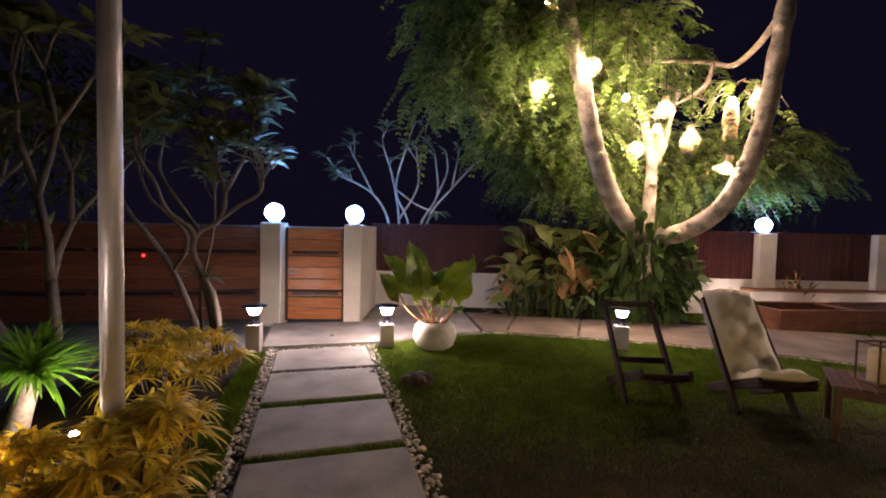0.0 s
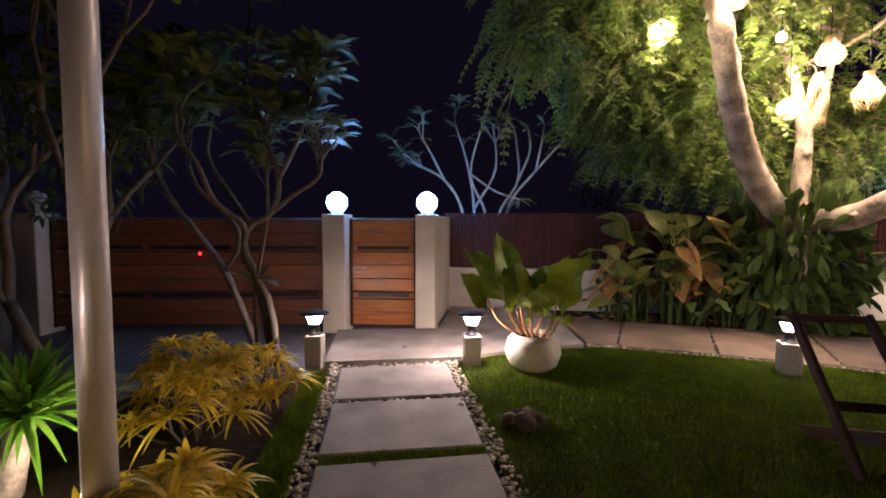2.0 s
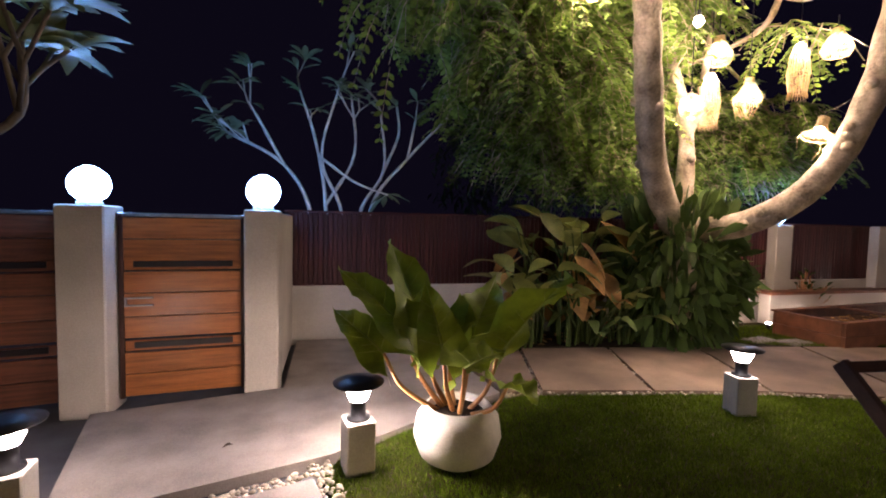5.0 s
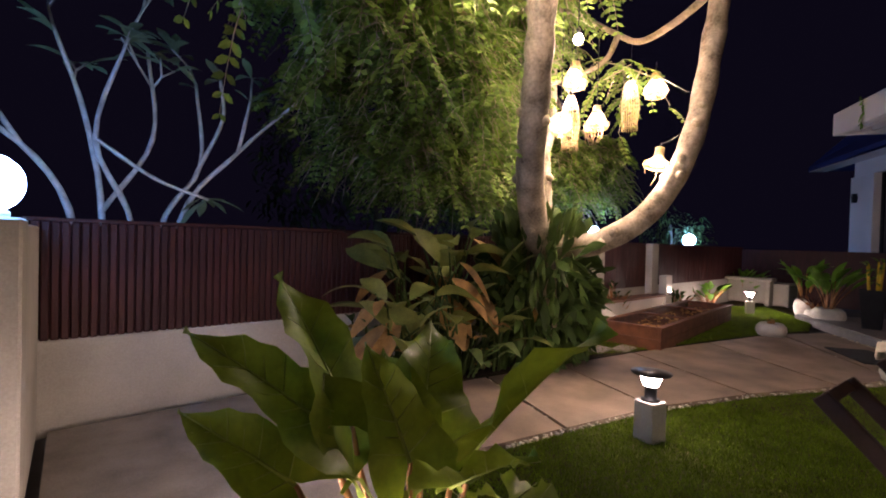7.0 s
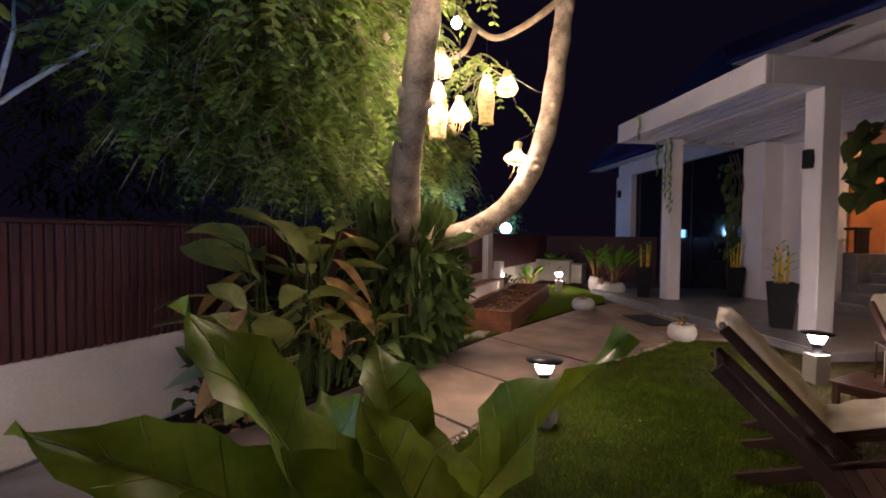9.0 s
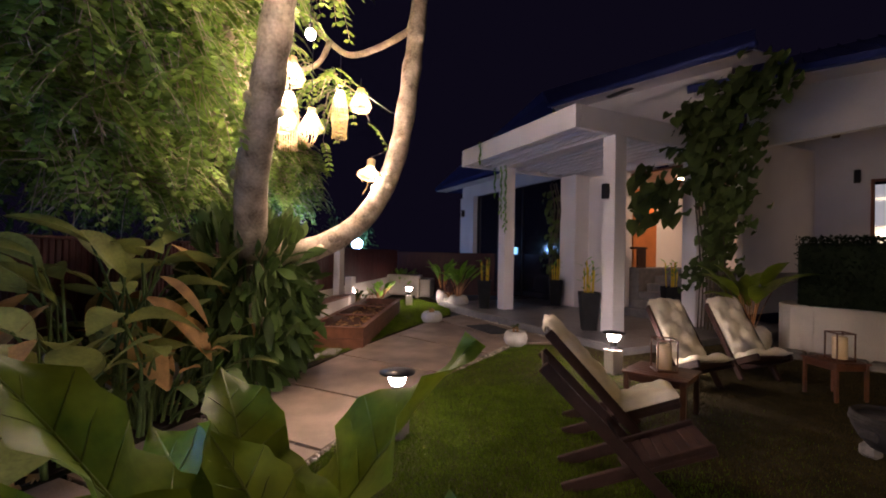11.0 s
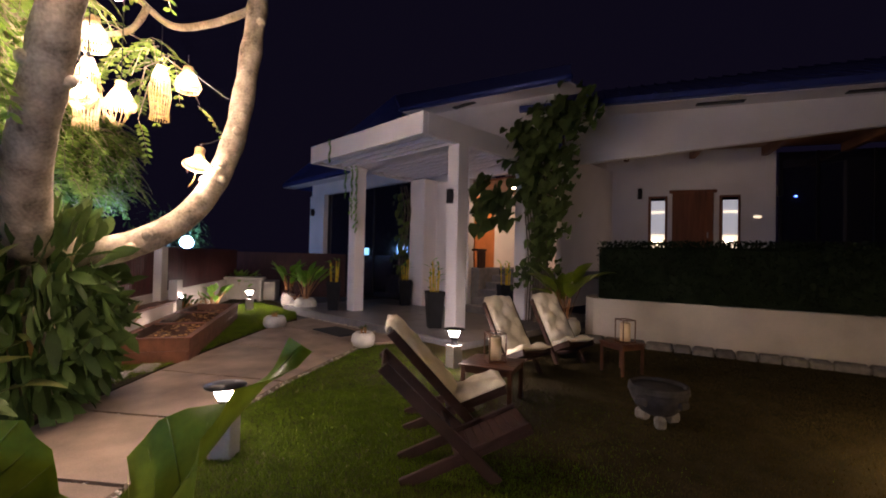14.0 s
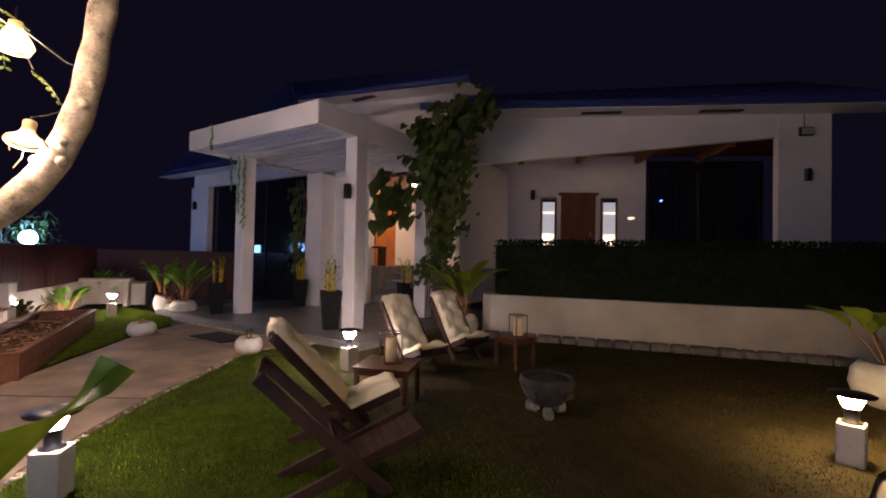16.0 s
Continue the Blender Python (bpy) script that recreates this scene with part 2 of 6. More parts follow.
    def leaf(self, p, d, length, width, droop=0.3, up=None, n=4, fold=0.15, blunt=0.5):
        """A bent leaf from p along d; blunt: where it is widest."""
        p, d = Vector(p), Vector(d).normalized()
        up = Vector(up or (0, 0, 1))
        side = d.cross(up)
        side = side.normalized() if side.length > 1e-4 else Vector((1, 0, 0))
        nrm = side.cross(d)
        vs, fs = [], []
        for i in range(n + 1):
            t = i / n
            w = width / 2 * (math.sin(math.pi * min(1, t ** (math.log(0.5) / math.log(blunt)))) ** 0.8 if 0 < t < 1 else 0.06)
            c = p + d * (length * t) + Vector((0, 0, -droop * length * t * t))
            vs += [c - side * w + nrm * fold * w, c, c + side * w + nrm * fold * w]
        for i in range(n):
            a = i * 3
            fs += [(a, a + 1, a + 4, a + 3), (a + 1, a + 2, a + 5, a + 4)]
        return self.add(vs, fs, None, True)

    def mesh(self, name):
        me = bpy.data.meshes.new(name)
        me.from_pydata(self.v, [], self.f)
        me.polygons.foreach_set("use_smooth", self.sm)
        me.update()
        return me


def part(name, geo, material, parent=None, label=""):
    me = geo.mesh(name) if isinstance(geo, Geo) else geo
    if not me.materials:
        me.materials.append(material)
    ob = new(name, me)
    if parent:
        ob.parent = parent
    if label:
        ob["label"] = label
    if name in ("foliage", "stem", "bark_litter", "shade"):
        ob["kind"] = "stuff"
    return ob


def thing(name, label, category, group="", at=None, kind=""):
    ob = new(name)
    ob.empty_display_size = 0.1
    if at is not None:
        ob.matrix_basis = at
    return tagged(ob, label, category, group, kind)


def solid(name, geo, material, label, category, group="", kind=""):
    return tagged(part(name, geo, material), label, category, group, kind)


def smooth_path(pts, n=6):
    """Catmull-Rom points through a few control points."""
    pts = [Vector(p) for p in pts]
    q = [pts[0] * 2 - pts[1]] + pts + [pts[-1] * 2 - pts[-2]]
    out = []
    for i in range(1, len(q) - 2):
        for k in range(n):
            t = k / n
            a, b, c, d = q[i - 1:i + 3]
            out.append(0.5 * (2 * b + (c - a) * t + (2 * a - 5 * b + 4 * c - d) * t * t + (3 * b - a - 3 * c + d) * t ** 3))
    out.append(pts[-1])
    return out


def taper(n, r0, r1):
    return [r0 + (r1 - r0) * i / (n - 1) for i in range(n)]


R = random.Random(7)


# ---- ground ----
POST_Y, FENCE_Y = 6.90, 8.60
solid("ground", Geo().add([(-300, -300, -0.06), (300, -300, -0.06), (300, 300, -0.06), (-300, 300, -0.06)], [(0, 1, 2, 3)]), M_ASPHALT,
      "dark paved ground round the garden", "ground", kind="structure")
LAWN = [(0.55, 0.4), (0.8, -4.0), (3.0, -6.5), (7.6, 0.6), (7.4, 2.6), (6.55, 3.6), (6.3, 4.5), (5.35, 4.95), (4.2, 5.5), (2.98, 5.93), (1.98, 6.15), (0.75, 6.36), (0.0, 6.12), (-0.80, 5.64), (-0.89, 5.45), (-0.62, 4.5), (-0.337, 3.5), (-0.165, 2.9), (0.12, 1.9)]
solid("lawn", Geo().prism(LAWN, -0.05, 0.0), M_TURF, "short green lawn with darker patches", "lawn", kind="structure")
BED_SOIL = [(0.35, 8.45), (0.45, 7.95), (1.32, 7.72), (2.4, 7.56), (4.15, 7.3), (4.9, 7.2), (6.6, 6.9), (8.6, 6.35), (9.6, 6.0), (11.2, 6.2), (15.5, 8.0), (15.5, 10.5), (9.0, 8.45)]
solid("planted_ground", Geo().prism(BED_SOIL, -0.05, 0.005), M_TURF, "rough turf and soil along the fence", "ground", kind="structure")
LEFT_SOIL = [(-3.6, 0.5), (-1.0, 0.5), (-1.15, 2.0), (-1.55, 3.6), (-2.05, 5.15), (-3.4, 5.2)]
solid("left_bed", Geo().prism(LEFT_SOIL, -0.05, 0.004), M_SOIL, "dark soil bed beside the path", "ground", kind="structure")

# path slabs: along q, across p
PATH_DIR, PATH_X = Vector((-0.276, 0.961, 0)), Vector((0.961, 0.276, 0))
slab_path = thing("garden_path", "stepping path of rectangular concrete slabs", "path", kind="structure")
for i in range(5):
    c = Vector((-0.85, 3.24, 0)) + PATH_DIR * (0.87 * (i - 2) + (0.02 if i == 3 else 0))
    m = Matrix.Translation(c) @ Matrix.Rotation(math.atan2(0.276, 0.961) + R.uniform(-0.012, 0.012), 4, "Z")
    part("slab", Geo().box((0, 0, -0.005), (1.04, 0.785, 0.07), 0.012, m), M_SLAB, slab_path)
paving = thing("paving", "pale concrete paving slabs with open joints", "paving", kind="structure")


def slab(poly, z=0.03, material=M_PAVE):
    part("slab", Geo().prism(poly, -0.04, z), material, paving)


slab([(-2.18, 5.30), (-0.85, 5.66), (-0.1, 6.08), (0.57, 6.41), (0.38, 7.95), (0.36, 8.44), (-1.24, 8.44), (-1.24, 6.88), (-2.55, 6.6)], material=M_SLAB)
JI = [(0.62, 6.41), (0.95, 6.39), (1.95, 6.19), (3.02, 5.96), (4.22, 5.54), (5.40, 5.0), (6.32, 4.62)]
JO = [(0.42, 7.92), (1.32, 7.66), (2.40, 7.50), (3.52, 7.31), (4.92, 7.10), (6.62, 6.72), (8.6, 6.25)]
for i in range(6):
    a, b, c, d = Vector(JI[i]), Vector(JI[i + 1]), Vector(JO[i + 1]), Vector(JO[i])
    g = 0.02
    e1, e2 = (b - a).normalized() * g, (c - d).normalized() * g
    slab([tuple(a + e1), tuple(b - e1), tuple(c - e2), tuple(d + e2)])
slab([(6.36, 4.60), (6.62, 3.72), (9.52, 5.72), (8.64, 6.22)], 0.026)

# ---- boundary: posts, gates, fence ----
def post(x0, x1, y0, y1, h, label):
    t = thing("gate_post", label, "gate post", "boundary posts", Matrix.Translation(((x0 + x1) / 2, (y0 + y1) / 2, 0)))
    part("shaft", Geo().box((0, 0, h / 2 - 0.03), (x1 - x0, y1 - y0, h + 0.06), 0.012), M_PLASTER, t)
    return t


def globe(x, y, z, r=0.138, lit=True):
    t = thing("globe_lamp", "glowing white globe lamp on a post" if lit else "unlit white globe lamp on a post", "lamp", "globe lamps", Matrix.Translation((x, y, z)))
    part("collar", Geo().lathe([(0.085, 0), (0.085, 0.025), (0.06, 0.04)], 16), M_PLASTER, t, "white collar")
    part("globe", Geo().lathe([(0.04 if k in (0, 10) else r * math.sin(math.pi * (0.06 + 0.94 * k / 10)), r + 0.02 - r * math.cos(math.pi * (0.06 + 0.94 * k / 10))) for k in range(11)], 18), M_GLOBE if lit else M_POT, t, "glowing opal globe" if lit else "unlit opal globe")
    return t


post(-2.81, -2.49, 6.72, 7.05, 1.56, "white plastered square gate post with a globe lamp")
post(-1.555, -1.285, 6.86, 7.16, 1.56, "white plastered square gate post with a globe lamp")
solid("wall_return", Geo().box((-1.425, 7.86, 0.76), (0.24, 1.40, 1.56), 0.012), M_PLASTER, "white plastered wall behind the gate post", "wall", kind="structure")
globe(-2.65, 6.88, 1.56)
globe(-1.42, 7.0, 1.56)
post(6.08, 6.42, 8.42, 8.75, 1.58, "white plastered fence post with a globe lamp")
globe(6.25, 8.58, 1.58)
post(8.35, 8.65, 8.42, 8.75, 1.60, "white plastered fence post without a lamp")
post(14.85, 15.15, 10.05, 10.35, 1.60, "white plastered far fence post with a globe lamp")
globe(15.0, 10.2, 1.60, 0.2)
post(-6.75, -6.4, 6.0, 6.35, 1.56, "white plastered gate post at the far end of the driveway gate")
globe(-6.58, 6.18, 1.56, lit=False)
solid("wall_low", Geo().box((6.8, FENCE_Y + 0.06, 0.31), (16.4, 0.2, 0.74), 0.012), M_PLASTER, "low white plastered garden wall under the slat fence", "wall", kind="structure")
fence = thing("slat_fence", "dark red stained vertical slat fence on the low wall", "fence")
slat_me = Geo().box((0, 0, 0), (0.052, 0.03, 0.90), 0.008).mesh("slat")
slat_me.materials.append(M_SLAT)
x = -1.33
k = 0
while x < 14.8:
    if not (6.06 < x < 6.44 or 8.33 < x < 8.67):
        if k < 290 and x < 14.8:
            s = part("slat", slat_me, M_SLAT, fence)
            s.matrix_basis = Matrix.Translation((x, FENCE_Y - 0.02 + R.uniform(-0.004, 0.004), 1.13))
            k += 1
    x += 0.0585
part("backing", Geo().box((6.75, FENCE_Y + 0.05, 1.12), (16.3, 0.03, 0.88), 0.004), M_DARKWOOD, fence)
part("rail", Geo().box((6.75, FENCE_Y - 0.02, 1.595), (16.3, 0.06, 0.03), 0.006), M_SLAT, fence)
solid("wall_far", Geo().box((15.6, 4.0, 0.75), (0.2, 14, 1.6), 0.01), M_SLAT, "dark far boundary fence", "fence", kind="structure")


def gate(name, x0, x1, y0, y1, label, rails):
    """A board gate between two points, with two slots."""
    a, b = Vector((x0, y0, 0)), Vector((x1, y1, 0))
    L = (b - a).length
    m = Matrix.Translation(a) @ Matrix.Rotation(math.atan2(y1 - y0, x1 - x0), 4, "Z")
    t = thing(name, label, "gate", at=m)
    rows = [(0.03, 0.18), (0.215, 0.17), (0.505, 0.17), (0.68, 0.185), (0.87, 0.17), (1.13, 0.17), (1.305, 0.17)]
    for z0, h in rows:
        part("board", Geo().box((L / 2, 0, z0 + h / 2), (L - 0.06, 0.035, h - 0.001), 0.003), M_TEAK if rails else M_TEAK_SHADED, t)
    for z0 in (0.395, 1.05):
        part("slot_frame", Geo().box((L / 2, 0.006, z0 + 0.045), (L - 0.06, 0.02, 0.085), 0.004), M_TEAK if rails else M_TEAK_SHADED, t, "wooden strip round the slot")
        n = max(1, round(L / 1.1))
        for q in range(n):
            w = (L - 0.1) / n
            part("slot", Geo().box((0.05 + w * (q + 0.5), -0.008, z0 + 0.05), (w - 0.1, 0.02, 0.05), 0.003), M_BLACK, t, "dark open slot")
    for xx in (0.018, L - 0.018):
        part("stile", Geo().box((xx, 0, 0.76), (0.036, 0.05, 1.49), 0.005), M_DARKWOOD, t)
    part("top_rail", Geo().box((L / 2, 0, 1.495), (L, 0.05, 0.03), 0.005), M_ALU, t, "grey metal capping")
    return t


g1 = gate("garden_gate", -2.48, -1.565, 6.92, 7.0, "varnished wooden board pedestrian gate with two slots", True)
latch = part("latch", Geo().box((0.14, -0.035, 0.83), (0.20, 0.012, 0.014), 0.003).box((0.14, -0.035, 0.77), (0.20, 0.012, 0.014), 0.003).box((0.05, -0.03, 0.80), (0.012, 0.02, 0.07), 0.003), M_ALU, g1, "small metal latch")
g2 = gate("driveway_gate", -6.4, -2.84, 6.2, 6.9, "wide wooden board driveway gate with slots, shade put into its colour", False)
part("indicator", Geo().box((1.95, -0.03, 1.02), (0.03, 0.02, 0.03), 0.004), M_RED, g2, "small red light")

# ---- bollard lamps ----
def bollard(x, y, rz=0.0, glass=None, h=0.31):
    t = thing("bollard_lamp", "lit black garden lamp on a white square plinth", "lamp", "bollard lamps", Matrix.Translation((x, y, 0)) @ Matrix.Rotation(rz, 4, "Z"))
    part("plinth", Geo().box((0, 0, h / 2 - 0.02), (0.17, 0.17, h + 0.04), 0.008), M_PLASTER, t, "white plastered plinth")
    part("base", Geo().lathe([(0.07, h), (0.07, h + 0.012), (0.045, h + 0.016), (0.045, h + 0.10), (0.055, h + 0.115)], 20), M_BLACK, t)
    part("glass", Geo().lathe([(0.052, h + 0.116), (0.088, h + 0.205)], 20), glass, t, "glowing tapered glass")
    part("cap", Geo().lathe([(0.06, h + 0.207), (0.145, h + 0.21), (0.15, h + 0.222), (0.05, h + 0.24)], 24), M_BLACK, t, "flat black cap")
    return t


for bx, by, br, bg in ((-0.69, 5.52, 0.2, M_BOLL), (2.36, 5.70, -0.2, M_BOLL_DIM), (4.76, 3.36, 0.5, M_BOLL), (11.2, 7.38, 0.4, M_BOLL), (0.72, 0.36, 0.3, M_BOLL_AMBER), (-2.28, 5.30, 0.15, M_BOLL_DIM), (12.9, 8.9, 0.1, M_BOLL_DIM)):
    bollard(bx, by, br, bg)

# ---- pole ----
pole = thing("flag_pole", "tall pale painted metal pole", "pole", at=Matrix.Translation((-1.985, 2.62, 0)))
part("shaft", Geo().tube([(0, 0, -0.02), (0, 0, 5.2)], 0.062, 20), M_STEEL, pole)
part("flange", Geo().lathe([(0.11, 0.0), (0.11, 0.015), (0.07, 0.03)], 20), M_STEEL, pole)

# ---- patio, pergola and house ----
U, N = Vector((0.84, 0.5426, 0)), Vector((-0.5426, 0.84, 0))
PA = Vector((7.25, 2.75, 0))
PERG = Matrix(((U.x, N.x, 0, PA.x), (U.y, N.y, 0, PA.y), (0, 0, 1, 0), (0, 0, 0, 1)))
DECK, SOF = 0.12, 3.75
patio = thing("patio_floor", "dark grey tiled patio floor", "floor", at=PERG, kind="structure")
part("base", Geo().box((2.2, -1.7, 0.02), (6.6, 5.36, 0.16), 0.01), M_STEP, patio)
tile_me = Geo().box((0, 0, 0), (0.594, 0.594, 0.03), 0.004).mesh("tile")
for i in range(11):
    for j in range(9):
        part("tile", tile_me, M_TILE, patio).matrix_basis = Matrix.Translation((-1.1 + 0.6 * i + 0.3, 0.95 - 0.6 * j - 0.3, 0.105))
pergola = thing("pergola", "white painted concrete entrance pergola with square columns", "pergola", at=PERG)
for cx, cy, w in ((0, 0, 0.30), (3.52, 0, 0.30), (0, -2.3, 0.32)):
    part("column", Geo().box((cx, cy, (DECK + SOF) / 2), (w, w, SOF - DECK), 0.012), M_HOUSE, pergola)
part("column", Geo().box((3.55, -2.3, (DECK + SOF) / 2), (0.62, 0.5, SOF - DECK), 0.012), M_HOUSE, pergola)
part("front_beam", Geo().box((1.94, 1.02, SOF + 0.21), (4.14, 0.12, 0.42), 0.012), M_HOUSE, pergola)
part("side_beam", Geo().box((-0.07, -0.75, SOF + 0.21), (0.12, 3.42, 0.42), 0.012), M_HOUSE, pergola)
part("side_beam", Geo().box((3.95, -0.75, SOF + 0.21), (0.12, 3.42, 0.42), 0.012), M_HOUSE, pergola)
part("inner_beam", Geo().box((1.85, 0.0, SOF + 0.16), (3.9, 0.3, 0.31), 0.01), M_HOUSE, pergola)
for i in range(3):
    part("slat", Geo().box((1.85, 0.80 - 0.26 * i, SOF + 0.13), (3.9, 0.08, 0.2), 0.006), M_HOUSE, pergola)
for i in range(8):
    part("slat", Geo().box((1.85, -0.3 - 0.25 * i, SOF + 0.13), (3.9, 0.08, 0.2), 0.006), M_HOUSE, pergola)
part("planting_box", Geo().box((1.85, 0.55, SOF + 0.33), (3.9, 0.8, 0.1), 0.006), M_HOUSE, pergola)


def wall_lamp(m, label="small black wall lamp, unlit"):
    t = thing("wall_lamp", label, "lamp", "wall lamps", m)
    part("body", Geo().box((0, 0.07, 0), (0.11, 0.11, 0.28), 0.012), M_BLACK, t)
    part("bracket", Geo().box((0, 0.01, 0), (0.08, 0.04, 0.12), 0.006), M_BLACK, t)
    return t


wall_lamp(PERG @ Matrix.Translation((0.0, 0.15, 2.72)))

house = thing("house", "white single-storey house with a blue metal roof and a raised verandah", "house")
FL = 1.25


def blk(name, c, s, material, label="", par=None, b=0.01):
    return part(name, Geo().box(c, s, b, PERG), material, par or house, label)


blk("wall", (7.0, -2.60, 4.18), (7.2, 0.2, 0.62), M_HOUSE)
blk("wall", (10.05, -2.56, 1.93), (1.1, 0.28, 3.87), M_HOUSE)
w = blk("window", (6.45, -2.64, 1.99), (6.1, 0.06, 3.75), M_GLASS, "tall dark sliding glass front")
for fx in (3.5, 4.9, 6.4, 7.9, 9.4):
    blk("frame", (fx, -2.60, 1.99), (0.06, 0.05, 3.75), M_BLACK, "black frame bar", w, 0.004)
# Emissive block put on the glass for a pale blue reflection.
blk("reflected_glow", (6.8, -2.585, 1.66), (0.27, 0.05, 0.24), M_CYAN, "pale blue reflection on the glass, built as a glowing block", w, 0.02)
blk("wall", (2.62, -2.62, 2.35), (1.3, 0.16, 4.7), M_HOUSE)
blk("wall", (1.55, -2.62, 4.5), (4.3, 0.2, 1.65), M_HOUSE)
blk("wall", (1.0, -6.2, 2.4), (5.0, 0.15, 4.2), M_HOUSE, "warm lit back wall of the entrance")
blk("ceiling", (1.0, -4.5, 3.6), (3.2, 3.6, 0.06), M_SOFFIT)
blk("floor", (1.0, -5.1, FL - 0.06), (3.2, 2.4, 0.12), M_STEP)
blk("floor", (2.08, -3.3, FL - 0.55), (0.72, 1.15, 1.1), M_STEP)
blk("wall", (-0.62, -4.5, 2.2), (0.12, 3.4, 3.6), M_HOUSE)
blk("wall", (2.5, -4.5, 2.2), (0.12, 3.4, 3.6), M_HOUSE)
d = blk("door", (2.41, -3.75, FL + 1.05), (0.05, 0.9, 2.1), M_ORANGE, "orange wooden inner door")
blk("handle", (2.36, -3.4, FL + 1.0), (0.05, 0.03, 0.16), M_ALU, "metal handle", d, 0.004)
blk("ceiling_lamp", (1.3, -3.9, 3.55), (0.35, 0.35, 0.05), M_ROOM, "lit ceiling lamp")
steps = thing("entrance_steps", "grey stone steps up to the entrance", "steps", at=PERG)
for i in range(6):
    part("step", Geo().box((0.95, -2.15 - 0.28 * i - 0.6, DECK + (i + 0.5) * 0.188), (1.5, 1.2, 0.184), 0.008), M_STEP, steps)
console = thing("console_table", "dark wooden side table in the lit entrance", "table", at=PERG @ Matrix.Translation((2.1, -2.95, FL)))
part("top", Geo().box((0, 0, 0.5), (0.6, 0.35, 0.05), 0.006), M_DARKWOOD, console)
for lx in (-0.26, 0.26):
    part("leg", Geo().box((lx, 0, 0.238), (0.05, 0.3, 0.476), 0.006), M_DARKWOOD, console)

# verandah wing: along d, outward o
VP = Vector((8.24, -0.72, 0))
VD, VO = Vector((-0.519, -0.855, 0)), Vector((-0.855, 0.519, 0))
VER = Matrix(((VD.x, VO.x, 0, VP.x), (VD.y, VO.y, 0, VP.y), (0, 0, 1, 0), (0, 0, 0, 1)))


def vb(name, c, s, material, label="", par=None, b=0.01):
    return part(name, Geo().box(c, s, b, VER), material, par or house, label)


def vpoly(name, pts, y0, y1, material, label="", m=None):
    """A flat shape upright in the front plane, with thickness."""
    n = len(pts)
    vs = [(x, y0, z) for x, z in pts] + [(x, y1, z) for x, z in pts]
    fs = [tuple(range(n)), tuple(range(n, 2 * n))[::-1]] + [(i, n + i, n + (i + 1) % n, (i + 1) % n) for i in range(n)]
    return part(name, Geo().add(vs, fs, m or VER), material, house, label)


vpoly("fascia", [(-0.6, 3.80), (6.55, 4.42), (6.55, 4.95), (-0.6, 4.95)], -0.18, 0.0, M_HOUSE, "tapering white beam over the verandah")
vb("pier", (7.12, -0.09, 2.48), (1.12, 0.18, 4.93), M_HOUSE)
vb("wall", (1.9, -2.1, 2.9), (4.9, 0.2, 3.6), M_HOUSE)
vb("floor", (3.5, -1.1, FL - 0.08), (8.4, 2.0, 0.16), M_STEP)
vb("ceiling", (3.5, -1.15, 4.5), (8.4, 1.9, 0.06), M_SOFFIT, "brown wooden verandah ceiling")
for i in range(4):
    vb("beam", (0.9 + 1.6 * i, -1.1, 4.36), (0.14, 1.8, 0.22), M_SOFFIT, "brown ceiling beam")
vb("wall", (-0.5, -1.2, 2.9), (0.15, 2.0, 3.6), M_HOUSE)
vb("wall", (-0.05, -1.98, 2.9), (0.9, 0.1, 3.6), M_HOUSE)
vd = vb("door", (2.52, -1.98, FL + 1.05), (0.95, 0.06, 2.1), M_DOOR, "closed brown wooden front door")
vb("handle", (2.86, -1.93, FL + 1.0), (0.03, 0.05, 0.14), M_ALU, "metal handle", vd, 0.004)
vb("door_frame", (2.52, -1.985, FL + 2.14), (1.1, 0.08, 0.08), M_DOOR, "wooden frame", vd)
for wx in (1.70, 3.36):
    w = vb("window", (wx, -1.985, FL + 1.0), (0.46, 0.05, 2.06), M_DOOR, "narrow side window with a wooden frame")
    vb("pane", (wx, -1.955, FL + 1.0), (0.34, 0.02, 1.94), M_GLASS, "glass pane", w, 0.003)
    vb("lit_room", (wx, -1.94, FL + 0.52), (0.33, 0.012, 0.98), M_ROOM2, "lit room seen through the pane", w, 0.003)
    vb("pendant", (wx - 0.04, -1.925, FL + 0.85), (0.15, 0.02, 0.06), M_ROOM, "glowing pendant lamp inside", w, 0.01)
    vb("shelf", (wx, -1.925, FL + 0.62), (0.32, 0.02, 0.03), M_DOOR, "shelf edge inside", w, 0.003)
    vb("lit_wall", (wx, -1.94, FL + 1.46), (0.33, 0.012, 0.88), M_ROOM3, "cool lit wall seen through the pane", w, 0.003)
    vb("cornice", (wx, -1.925, FL + 1.60), (0.32, 0.02, 0.05), M_ROOM2, "bright cornice inside", w, 0.003)
w = vb("window", (5.9, -2.05, 2.72), (3.0, 0.05, 3.2), M_GLASS, "large dark glass window")
for fx in (4.45, 5.2, 6.3, 7.3):
    vb("frame", (fx, -2.01, 2.72), (0.06, 0.05, 3.2), M_BLACK, "black frame bar", w, 0.004)
vb("switch", (3.96, -1.985, 2.72), (0.16, 0.02, 0.05), M_ROOM2, "small lit plate on the wall")
vb("indicator", (4.75, -1.98, 3.22), (0.05, 0.03, 0.03), M_BLUE, "small blue indicator light", w, 0.004)
for lx, ly in ((1.55, -1.98), (4.75, -1.98)):
    wall_lamp(VER @ Matrix.Translation((lx - (0.35 if lx > 4 else 0.3), ly, 3.35)))
wall_lamp(VER @ Matrix.Translation((7.15, 0, 3.55)))
wall_lamp(PERG @ Matrix.Translation((10.25, -2.42, 3.2)))
